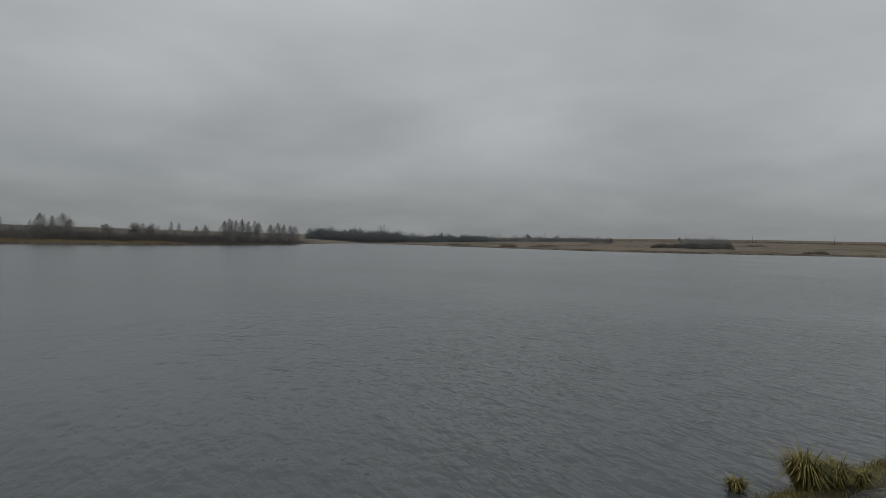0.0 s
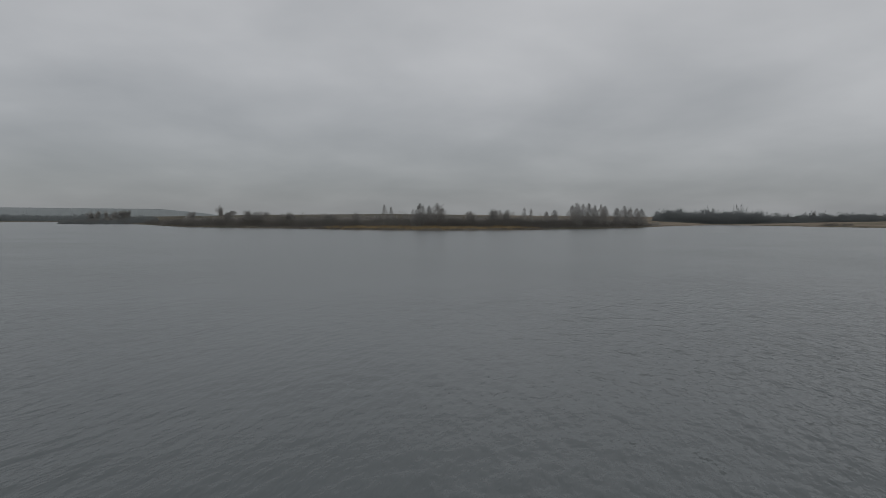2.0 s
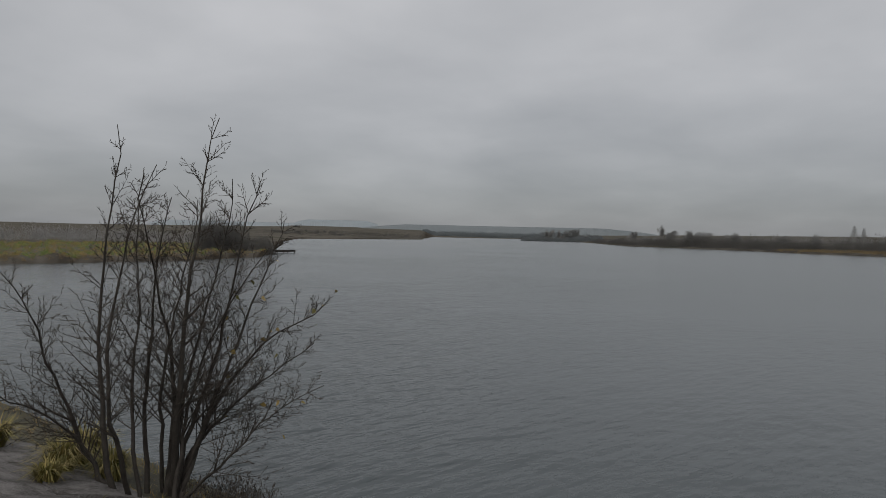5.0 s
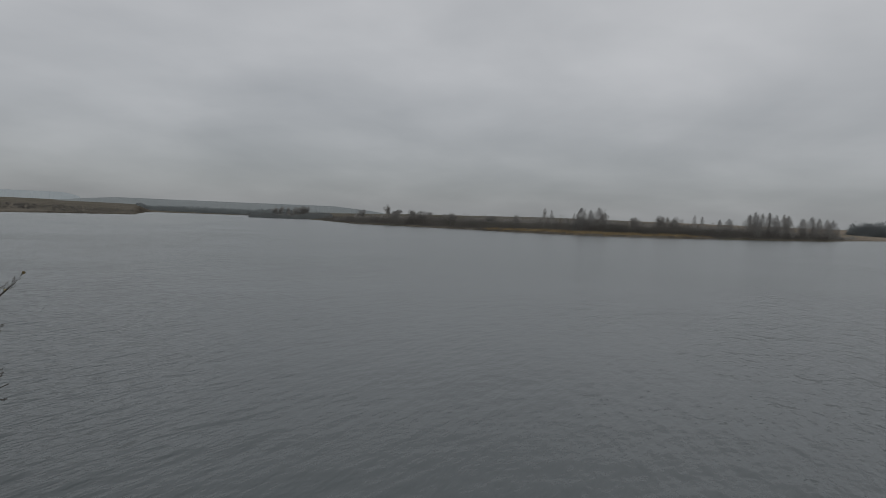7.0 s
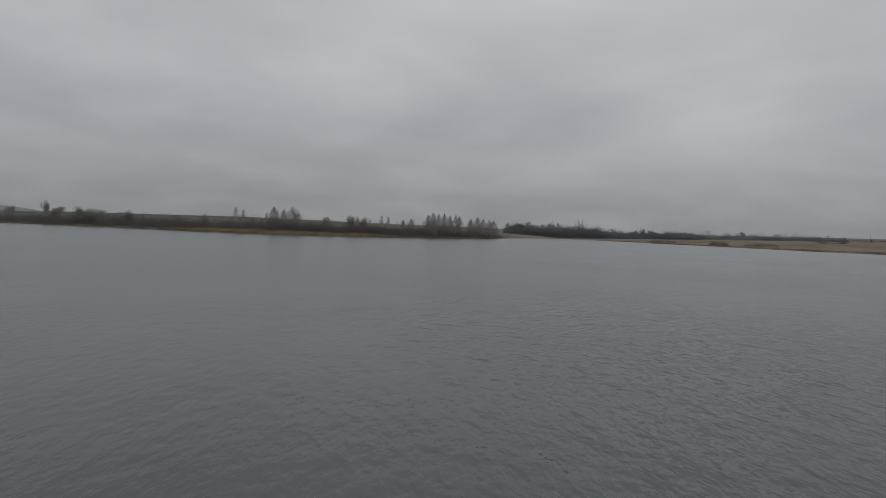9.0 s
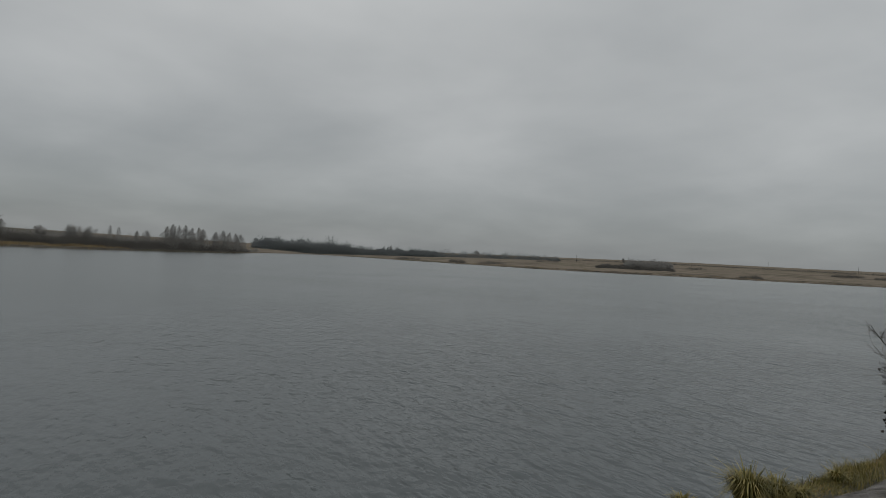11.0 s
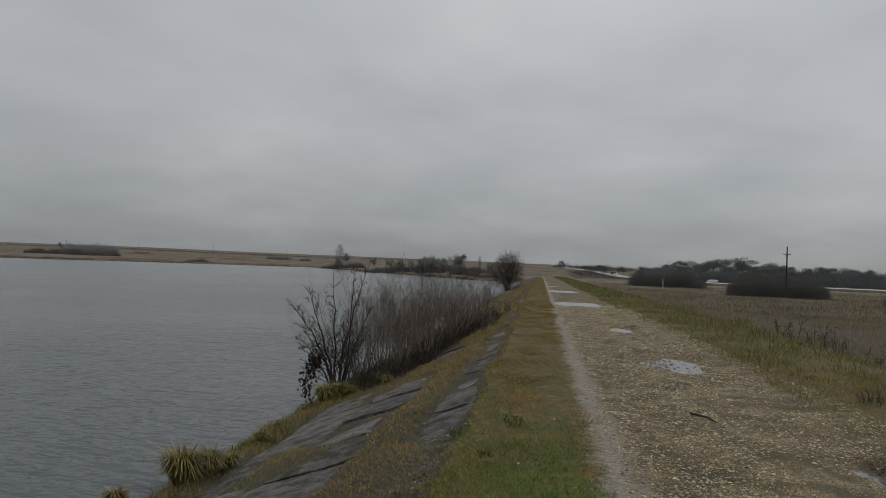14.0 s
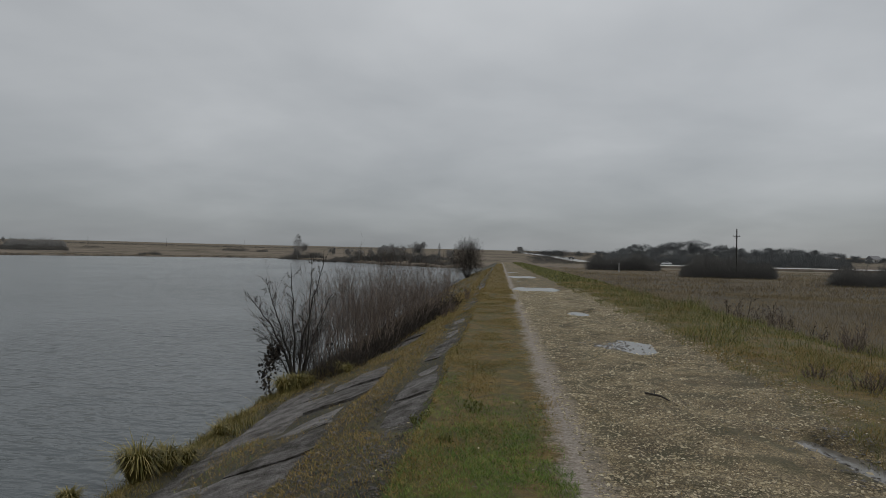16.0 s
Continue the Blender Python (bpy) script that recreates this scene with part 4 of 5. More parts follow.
def jetty():
    """A low plank jetty that runs out from the bank."""
    a, b = np.array(polar(141.6, 93)), np.array(polar(138.7, 99))
    d = b - a
    n = float(np.linalg.norm(d))
    ob = thing("jetty", a[0], a[1], LAKE, "low dark wooden jetty on posts", "jetty", turn=math.degrees(math.atan2(d[1], d[0])))
    bm = bmesh.new()
    box(bm, 0, 0.32, -0.75, 0.75, 0.36, 0.42)
    plank = from_bm("plank", bm, TIMBER)
    for k in range(int(n / 0.36)):
        p = part("plank", plank, ob)
        p.location = (k * 0.36, 0, 0.008 * (k % 3))
    for s in (-0.6, 0.6):
        bm = bmesh.new()
        box(bm, 0, n, s - 0.06, s + 0.06, 0.16, 0.355)
        part("beam", from_bm("beam", bm, TIMBER), ob)
        for k in range(4):
            part("post", np_mesh("post", *cone((0.2 + k * (n - 0.4) / 3, s, -1.2), (0.2 + k * (n - 0.4) / 3, s, 0.30), 0.09, 0.08, 8), TIMBER), ob)


jetty()


# ---- cars on the road ----
def car(az, r, paint, turn, label, lit):
    x, y = polar(az, r)
    ob = thing("car", x, y, road_z(az, r) + 0.05, label, "car", "cars on the road", turn)
    prof = [(-2.15, 0.35), (-2.2, 0.75), (-2.05, 0.95), (-1.55, 1.02), (-1.0, 1.42), (0.35, 1.45), (1.0, 1.02), (1.95, 0.85), (2.15, 0.6), (2.15, 0.35)]
    bm = bmesh.new()
    rows = []
    for s in (-0.85, -0.72, 0.72, 0.85):
        rows.append([bm.verts.new((px, s * (0.86 if pz > 1.2 else 1), pz if abs(s) < 0.8 else min(pz, pz * 0.97))) for px, pz in prof])
    for a, b in zip(rows, rows[1:]):
        for k in range(len(prof) - 1):
            bm.faces.new((a[k], a[k + 1], b[k + 1], b[k]))
    bm.faces.new(rows[0][::-1])
    bm.faces.new(rows[-1])
    part("body", from_bm("body", bm, paint), ob)
    for s in (-1, 1):
        bm = bmesh.new()
        bm.faces.new([bm.verts.new((px, s * (0.865 - 0.09 * (pz > 1.2)), pz)) for px, pz in ((-1.35, 1.05), (-0.95, 1.36), (0.3, 1.38), (0.8, 1.05))])
        part("side_window", from_bm("side_window", bm, CAR_GLASS), ob)
    bm = bmesh.new()
    bm.faces.new([bm.verts.new(p) for p in ((0.42, -0.58, 1.43), (1.03, -0.66, 1.035), (1.03, 0.66, 1.035), (0.42, 0.58, 1.43))])
    part("windscreen", from_bm("windscreen", bm, CAR_GLASS), ob)
    for wx in (-1.35, 1.35):
        for s in (-0.8, 0.8):
            w = part("wheel", np_mesh("tyre", *tubes([(wx, s - 0.1, 0.31, wx, s + 0.1, 0.31, 0.31, 0.31)], 16), TYRE), ob)
            part("rim", np_mesh("rim", *tubes([(wx, s - 0.105, 0.31, wx, s + 0.105, 0.31, 0.19, 0.02)], 12), PORCELAIN), w)
    for s in (-0.6, 0.6):
        part("headlight", np_mesh("headlight", *cone((2.0, s, 0.68), (2.2, s, 0.68), 0.13, 0.12, 10), HEADLAMP if lit else PORCELAIN), ob)


car(-13.9, 305, PAINT_WHITE, 170, "white saloon car on the wet road", False)
car(-6.15, 395, PAINT_DARK, -75, "dark car with lit headlights coming down the road", True)


def cottage(az, r, el, label):
    x, y = polar(az, r)
    z = 1.6 + r * math.tan(radians(el))
    ob = thing("house", x, y, z, label, "house", "", 25)
    bm = bmesh.new()
    box(bm, -5, 5, -3.5, 3.5, -1.5, 2.8)
    part("wall", from_bm("wall", bm, WALL_WHITE), ob)
    bm = bmesh.new()
    v = [bm.verts.new(p) for p in ((-5.4, -4, 2.6), (5.4, -4, 2.6), (5.4, 4, 2.6), (-5.4, 4, 2.6), (-5.4, 0, 5.6), (5.4, 0, 5.6))]
    for f in ((0, 1, 5, 4), (2, 3, 4, 5), (0, 4, 3), (1, 2, 5), (0, 3, 2, 1)):
        bm.faces.new([v[i] for i in f])
    part("roof", from_bm("roof", bm, ROOF_GREY), ob)
    for wx in (-3, 0, 3):
        bm = bmesh.new()
        box(bm, wx - 0.5, wx + 0.5, -3.53, -3.4, 0.7, 2.0)
        part("window", from_bm("window", bm, CAR_GLASS), ob)


cottage(-28.4, 640, 0.08, "small white house behind the meadow scrub")
cottage(-17.3, 640, 0.50, "small white house among the trees")


# ---- shrubs of the dam ----
def stem_shrub(name, x, y, seed, stems, height, spread, spec, label, mat_stem, mat_twig, leaves=None, group="", r0=0.028, lean=(0, 0), single=False):
    """A shrub of many stems from one stool; single: each stem is a part with its own branches."""
    rg = np.random.default_rng(seed)
    ob = thing(name, x, y, dam_z(x, y) - 0.05, label, "shrub", group)
    every = []
    shoots = []
    for k in range(stems):
        a = 2 * math.pi * (k + rg.random()) / stems
        t = spread * (0.35 + 0.75 * rg.random())
        shoots.append((math.cos(a) * t + lean[0], math.sin(a) * t + lean[1], 1.0, height * (0.6 + 0.5 * rg.random())))
    for wx, wy, wz, length in shoots:
        out = []
        d = np.array([wx, wy, wz])
        p = np.array([wx, wy, 0]) * 0.25 * rg.random()
        grow(rg, out, p, d / np.linalg.norm(d), length, r0 * (0.6 + 0.7 * rg.random()), 0, spec)
        every += out
        if single:
            stem = part("stem", np_mesh("stem", *tubes([s for l, s in out if l == 0], 6), mat_stem, True), ob)
            tagged(part("branchwork", np_mesh("branchwork", *tubes([s for l, s in out if l > 0], 3), mat_twig), stem), kind="stuff")
    if not single:
        tagged(part("shoot", np_mesh("shoot", *tubes([s for l, s in every if l == 0], 5), mat_stem, True), ob), kind="stuff")
        tagged(part("branchwork", np_mesh("branchwork", *tubes([s for l, s in every if l > 0], 3), mat_twig), ob), kind="stuff")
    if leaves:
        share, size, mat, low, high, side = leaves
        ends = np.array([s[3:6] for l, s in every if l >= 2])
        keep = (ends[:, 2] > low) & (ends[:, 2] < high) & (ends @ np.array([side[0], side[1], 0]) > side[2])
        ends = ends[keep]
        ends = ends[rg.random(len(ends)) < share]
        part("foliage", np_mesh("foliage", *leaf_cards(rg, ends, size), mat), ob)
    return ob


BUSH = dict(steps=(9, 6, 4, 3), bend=(0.07, 0.10, 0.13, 0.16), lift=(0.05, 0.06, 0.05, 0.03), kids=(9, 6, 4), angle=(40, 40, 42), ratio=(0.40, 0.44, 0.42), thin=(0.46, 0.5, 0.6), fade=0.6, tip=0.08, least=0.0034, **{"from": (0.22, 0.15, 0.15)})
RODS = dict(steps=(7, 4, 3), bend=(0.07, 0.10, 0.13), lift=(0.04, 0.08, 0.06), kids=(9, 4), angle=(32, 34), ratio=(0.40, 0.4), thin=(0.5, 0.6), fade=0.6, tip=0.25, least=0.003, **{"from": (0.25, 0.2)})

WILLOW = dict(BUSH, steps=(9, 6, 3, 2), bend=(0.07, 0.05, 0.05, 0.05), lift=(0.04, 0.035, 0.03, 0.02), kids=(0, 7, 2), angle=(44, 44, 42), ratio=(0.38, 0.34, 0.45), thin=(0.5, 0.62, 0.8), least=0.0042, **{"from": (0.2, 0.15, 0.3)})


def arched_shrub(name, x, y, face, seed, stems, kids, reach, label, leaves, spec):
    """An old shrub whose stems rise from a wide stool, each along its own bow. face: the azimuth from which the stems' sideways numbers
    count, stems: rows of foot, bow and tip (sideways and up, metres) and the thickness at the foot."""
    rg = np.random.default_rng(seed)
    ob = thing(name, x, y, dam_z(x, y) - 0.08, label, "shrub")
    away = np.array([*polar(face, 1.0), 0.0])
    side = np.array([away[1], -away[0], 0.0])
    up = np.array([0, 0, 1.0])
    spots = []
    for foot, bow, bow_up, tip, tip_up, thick in stems:
        deep = rg.normal(0, 0.12), rg.normal(0, 0.25), rg.normal(0, 0.35)
        a, b, c = side * foot + away * deep[0], side * bow + up * bow_up + away * deep[1], side * tip + up * tip_up + away * deep[2]
        steps = 16
        t = np.linspace(0, 1, steps + 1)[:, None]
        ctrl = 2 * b - (a + c) / 2
        p = a * (1 - t) ** 2 + ctrl * 2 * t * (1 - t) + c * t ** 2
        p[1:-1] += np.cumsum(rg.normal(0, 0.016, (steps - 1, 3)), 0)
        rad = thick * (1 - t[:, 0]) ** 1.25 * 0.92 + spec["least"]
        stem = part("stem", np_mesh("stem", *tubes([(*p[q], *p[q + 1], rad[q], rad[q + 1]) for q in range(steps)], 7), BARK, True), ob)
        out = []
        for k in range(kids):
            f = 0.25 + 0.74 * (k + rg.random()) / kids
            q = min(int(f * steps), steps - 1)
            d = p[q + 1] - p[q]
            d /= np.linalg.norm(d)
            turn = rg.normal(0, 1, 3)
            turn -= d * turn.dot(d)
            turn /= np.linalg.norm(turn)
            ang = radians(rg.uniform(32, 56))
            nd = d * math.cos(ang) + turn * math.sin(ang)
            grow(rg, out, p[q] + d * rg.random() * 0.05, nd, reach * (1.08 - 0.85 * f) * rg.uniform(0.5, 1.2), max(rad[q] * 0.42, spec["least"] * 1.25), 1, spec)
        tagged(part("branchwork", np_mesh("branchwork", *tubes([s for l, s in out], 3), TWIG), stem), kind="stuff")
        spots += [s[3:6] for l, s in out if l >= 2]
    spots = np.array(spots)
    share, size, mat, low, high, edge = leaves
    keep = (spots[:, 2] > low) & (spots[:, 2] < high) & (spots @ side > edge) & (rg.random(len(spots)) < share)
    part("foliage", np_mesh("foliage", *leaf_cards(rg, spots[keep], size), mat), ob)
    return ob


arched_shrub("willow_bush", -3.92, -6.32, 148.2, 31, [
    (-0.42, -0.70, 1.75, -0.49, 3.95, 0.034), (-0.28, -0.47, 1.7, -0.11, 3.55, 0.028), (-0.15, -0.16, 1.5, 0.04, 3.2, 0.028), (0.08, 0.21, 1.9, 0.51, 4.1, 0.045),
    (0.02, 0.10, 1.7, -0.20, 3.4, 0.032), (0.10, 0.48, 1.6, 0.90, 3.4, 0.030), (0.12, 0.68, 1.45, 1.28, 3.0, 0.032), (0.15, 0.74, 1.30, 1.66, 2.15, 0.028), (0.12, 0.62, 0.9, 1.52, 1.65, 0.022),
    (0.14, 0.70, 0.60, 1.66, 1.15, 0.018), (-0.5, -1.0, 1.2, -1.5, 2.5, 0.028), (-0.45, -0.9, 0.8, -1.7, 1.5, 0.022),
    (0.0, -0.02, 1.6, 0.27, 3.1, 0.022), (0.06, 0.33, 1.7, 0.66, 3.45, 0.026), (-0.22, -0.38, 1.6, -0.42, 3.2, 0.022), (0.1, 0.40, 1.4, 1.0, 2.7, 0.024)],
    37, 0.95, "tall bare willow bush with a few yellow leaves at the water", (0.006, 0.06, LEAF, 0.2, 2.6, 0.6), WILLOW)
ALDER = dict(WILLOW, kids=(0, 6, 3), angle=(50, 46, 42), bend=(0.09, 0.08, 0.08, 0.08), least=0.0056)


def alder_bush():
    ob = arched_shrub("alder_bush", -4.42, 14.3, 17.2, 32, [
        (0.02, 0.05, 1.1, 0.50, 3.05, 0.044), (-0.04, -0.12, 1.1, -0.22, 2.75, 0.036), (-0.08, -0.42, 1.0, -1.15, 2.1, 0.036), (-0.08, -0.45, 0.6, -1.0, 1.25, 0.024),
        (0.04, 0.16, 1.2, 0.2, 2.95, 0.032), (-0.05, -0.30, 1.1, -0.72, 2.45, 0.032), (0.1, 0.32, 0.9, 0.72, 2.1, 0.026)],
        24, 0.85, "bare dark alder bush with withered leaves over the water", (0.035, 0.06, DEAD_LEAF, 0.1, 1.4, -1.4), ALDER)
    rg = np.random.default_rng(35)
    for end, n in (((-0.34, -1.10, 0.0), 150), ((-0.55, -0.75, 0.28), 110), ((-0.38, -0.45, 0.45), 90)):
        a, b, c = np.array([-0.12, -0.06, 0.75]), np.array([-0.55, -0.5, 1.15]), np.array(end)
        t = np.linspace(0, 1, 13)[:, None]
        p = a * (1 - t) ** 2 + b * 2 * t * (1 - t) + c * t ** 2
        segs = [(*p[q], *p[q + 1], 0.012 * (1 - q / 15), 0.012 * (1 - (q + 1) / 15)) for q in range(12)]
        twig = part("hanging_branch", np_mesh("hanging_branch", *tubes(segs, 5), BARK), ob)
        spots = p[rg.integers(5, 13, n)] + rg.normal(0, 0.055, (n, 3))
        part("withered_leaves", np_mesh("withered_leaves", *leaf_cards(rg, spots, 0.085), DEAD_LEAF), twig)


alder_bush()
k = 0
for row in range(8):
    yb = 14.9 + row * 1.35
    x_in = -3.1 + 0.12 * (yb - 14)
    for c in range(4):
        xb = -4.65 + (x_in + 4.65) * (c + 0.5 * random.random()) / 3.5
        h = (2.4 - 0.05 * (yb - 14)) * (0.76 + 0.36 * random.random())
        stem_shrub("willow_shrub", xb, yb + random.uniform(-0.6, 0.6), 100 + k, 10, h, 0.44, RODS, "clump of upright reddish willow rods on the slope", ROD, ROD, None, "willow shrubs on the slope", 0.0095, (0, 0), True)
        k += 1
for xb, yb, h in ((-3.9, 36, 1.4), (-3.2, 40, 1.2), (-3.6, 46, 1.5), (-3.1, 33.5, 1.3), (-3.9, 28, 1.4), (-3.5, 30.5, 1.2), (-4.2, 32, 1.5), (-2.6, 26.5, 0.8), (-1.7, 20.5, 0.5), (-1.5, 21.3, 0.45), (-1.3, 27, 0.5)):
    stem_shrub("willow_shrub", xb, yb, 300 + k, 11, h, 0.35, RODS, "low brown willow shrub on the slope", ROD, ROD, None, "willow shrubs on the slope", 0.012, (0, 0), True)
    k += 1


def brush_area(rg):
    y = 13.6 + 12 * rg.random()
    x_in = -2.95 + 0.12 * (y - 14)
    x = x_in - 1.5 * rg.random() ** 1.5
    return x, y, dam_z(x, y), 0.25 + 0.6 * rg.random()


def bramble_area(rg):
    a, q = rg.random() * 6.283, rg.random() ** 0.5
    x, y = -4.35 + 0.5 * q * math.cos(a), -6.0 + 0.7 * q * math.sin(a)
    return x, y, max(dam_z(x, y), LAKE), 0.18 + 0.3 * rg.random()


thicket("brush", np.random.default_rng(38), bramble_area, 70, TWIG, "low dark bramble tangle at the foot of the willow bush", 20, 0.010, "brush")
thicket("brush", np.random.default_rng(36), brush_area, 850, TWIG, "dark dead brush tangled at the feet of the willows", 20, 0.012, "brush")


def round_shrub(x, y, h, w, seed):
    """A dense, rounded bare shrub on the far stretch of the dam."""
    rg = np.random.default_rng(seed)
    ob = stem_shrub("sallow_shrub", x, y, seed, 14, h * 0.9, 0.55, dict(RODS, least=0.012), "dense rounded bare sallow shrub on the dam", BARK, TWIG, None, "", 0.05, (0, 0), True)
    n = 11000
    p = rg.normal(0, 1, (n, 3))
    p *= (rg.random(n) ** 0.42 / np.linalg.norm(p, axis=1))[:, None]
    p = p * np.array([w / 2, w / 2, h * 0.50]) * (0.86 + 0.3 * rg.random((n, 1))) + np.array([0, 0, h * 0.47])
    d = (p - np.array([0, 0, h * 0.2])) / h + rg.normal(0, 0.4, (n, 3))
    d /= np.linalg.norm(d, axis=1)[:, None]
    side = np.cross(d, rg.normal(0, 1, (n, 3)))
    side *= (0.011 / np.linalg.norm(side, axis=1))[:, None]
    v = np.stack([p - side, p + side, p + d * (0.15 + 0.35 * rg.random((n, 1)))], 1).reshape(-1, 3)
    part("crown", np_mesh("crown", v, np.arange(n * 3).reshape(-1, 3), TWIG), ob)


round_shrub(-4.3, 86, 5.3, 4.2, 41)
stem_shrub("hawthorn_shrub", 12.4, 17.6, 51, 9, 1.7, 0.5, BUSH, "bare thorny shrub in the dry grass", BARK, TWIG, None, "", 0.02, (0, 0), True)

for xw, yw, hw in ((6.9, 13.4, 0.55), (7.9, 12.6, 0.6), (6.2, 12.2, 0.35), (8.3, 14.6, 0.5), (4.5, 8.4, 0.26), (4.95, 8.0, 0.30), (4.2, 9.1, 0.22), (5.2, 8.5, 0.26)):
    stem_shrub("weed_clump", xw, yw, 700 + int(xw * 10), 14, hw, 0.6, RODS, "withered brown weed clump in the verge grass", ROD, ROD, None, "withered weed clumps", 0.006)
WEED = stem_shrub("weed_clump", 9.2, 16.4, 731, 15, 0.62, 0.45, dict(RODS, steps=(5, 2, 2), kids=(5, 1)), "withered brown weed clump in the verge grass", ROD, ROD, None, "withered weed clumps", 0.006)
weeds = random.Random(44)
for k in range(58):
    yw = 11.5 + 34 * (k + weeds.random()) / 58
    xw = 6.4 + 0.045 * (yw - 11) + 2.6 * weeds.random()
    copy_thing(WEED, pose(xw, yw, dam_z(xw, yw) - 0.05, 0, 0, weeds.uniform(0, 360)) @ Matrix.Scale(weeds.uniform(0.45, 1.05), 4))
for xw, yw, hw in ((-0.22, 6.75, 0.15), (-0.76, 6.4, 0.17), (-0.45, 5.6, 0.09)):
    stem_shrub("green_weed", xw, yw, 740 + int(yw * 10), 6, hw, 0.5, dict(RODS, kids=(6, 3)), "small leafy green weed in the crest grass", OLIVE_BLADE, OLIVE_BLADE, (0.5, 0.022, OLIVE_BLADE, 0, 1, (0, 0, -9)), "green weeds", 0.004)


# ---- grasses ----
def tussock(x, y, h, n, seed, label, mat=SEDGE):
    rg = np.random.default_rng(seed)
    z = max(dam_z(x, y), LAKE - 0.05)
    a, q = rg.random(n) * 6.283, np.sqrt(rg.random(n)) * 0.11 * (h / 0.6)
    P = np.stack([np.cos(a) * q, np.sin(a) * q, np.zeros(n)], 1)
    hh = h * (0.6 + 0.55 * rg.random(n))
    out = np.stack([np.cos(a), np.sin(a), np.zeros(n)], 1) * (hh * (0.10 + 0.85 * rg.random(n)))[:, None]
    side = np.stack([-np.sin(a), np.cos(a), np.zeros(n)], 1) * 0.006
    up1, up2 = np.array([0, 0, 1.0]) * (hh * 0.68)[:, None], np.array([0, 0, 1.0]) * (hh * (1.0 - 0.75 * rg.random(n)))[:, None]
    mid, tip = P + up1 + out * 0.4, P + up2 + out
    v = np.stack([P - side, P + side, mid - side, mid + side, tip], 1).reshape(-1, 3)
    i = (np.arange(n) * 5)[:, None]
    ob = thing("sedge_tussock", x, y, z - 0.03, label, "grass tussock", "sedge tussocks along the water")
    part("tuft", np_mesh("tuft", v, np.concatenate([i + [0, 1, 3], i + [0, 3, 2], i + [2, 3, 4]], 0), mat), ob)


TUSSOCKS = [(-4.50, 7.95, .56), (-4.32, 8.3, .40), (-4.16, 8.55, .28), (-5.06, 7.42, .26), (-4.3, 9.9, .24), (-4.32, 13.0, .44), (-4.12, 13.25, .40), (-4.0, 13.6, .30), (-3.1, 13.4, .22),
            (-3.75, -7.05, .42), (-3.4, -7.4, .45), (-3.9, -7.9, .5), (-3.2, -8.6, .4), (-3.0, -6.8, .3), (-3.4, 14.0, .3)]
for k, (x, y, h) in enumerate(TUSSOCKS):
    tussock(x, y, h, int(800 * h + 150), 500 + k, "yellow-green sedge tussock at the water's edge", SEDGE)


def scatter(rg, n, x0, x1, y0, y1, power=1.0):
    """Random plan points, closer together at the near end."""
    y = y0 + (y1 - y0) * rg.random(n) ** power
    return x0 + (x1 - x0) * rg.random(n), y


def sward(name, seed, n, x0, x1, y0, y1, power, height, width, mat, label, keep=None, lean=0.8, grow_with=0.03, lump=False):
    """Short grass too dense to count; blades get longer and wider with distance as they get fewer."""
    rg = np.random.default_rng(seed)
    xs, ys = scatter(rg, n, x0, x1, y0, y1, power)
    P, D = [], []
    for x, y in zip(xs, ys):
        if keep is None or keep(x, y, rg.random()):
            P.append((x, y, dam_z(x, y) - 0.01))
            D.append(y)
    P, D = np.array(P), np.array(D)
    big = 1 + grow_with * np.maximum(0, D - 5)
    hh = height * (0.5 + 0.9 * rg.random(len(P))) * np.minimum(big, 1.8)
    ww = width * (0.6 + 0.8 * rg.random(len(P))) * big
    if lump:
        hh *= np.array([0.45 + 1.5 * max(0.0, 0.25 + noise.noise((x * 0.9, y * 0.6, 14.0)) + 0.5 * noise.noise((x * 2.2, y * 1.6, 5.0))) for x, y, _ in P])
    v, f = blades(rg, P, hh, ww, lean, height < 0.13)
    return tagged(new(name, np_mesh(name, v, f, mat)), label, "grass", kind="stuff")


def lushness(x, y):
    return math.exp(-(x / 0.62) ** 2 - ((y - 4.4) / 1.75) ** 2)


def crest_keep(x, y, q):
    if not (b_edge(y) - 0.10 < x < b_path_l(y) + 0.22 * (q - 0.3)):
        return False
    n = noise.noise((x * 1.7, y * 0.8, 6.0))
    return q < (0.85 + 0.4 * n) * (1 - 0.8 * lushness(x, y))


def green_patch(x, y, q):
    g = 1.5 * lushness(x, y) + 0.25 * math.exp(-((x + 0.7) / 0.3) ** 2 - ((y - 7.5) / 1.5) ** 2)
    return b_edge(y) - 0.1 < x < b_path_l(y) and q < g * (0.62 + 1.1 * noise.noise((x * 3.2, y * 2.6, 1)) + 0.5 * noise.noise((x * 9, y * 7, 4)))


def slope_keep(x, y, q):
    return q < overgrown(x, y) ** 1.5 * 0.95


def verge_keep(x, y, q):
    edge = b_track_r(y)
    return x > edge - 0.25 and q < (0.45 + 0.55 * min(1, (x - edge + 0.25) / 0.9)) * (0.95 + 0.6 * noise.noise((x * 0.7, y * 0.5, 2.0)))


def rut_keep(x, y, q):
    return b_path_r(y) < x < b_track_r(y) and q < 1.1 * max(0.0, noise.noise((x * 1.4, y * 0.7, 12.0)) - 0.02)


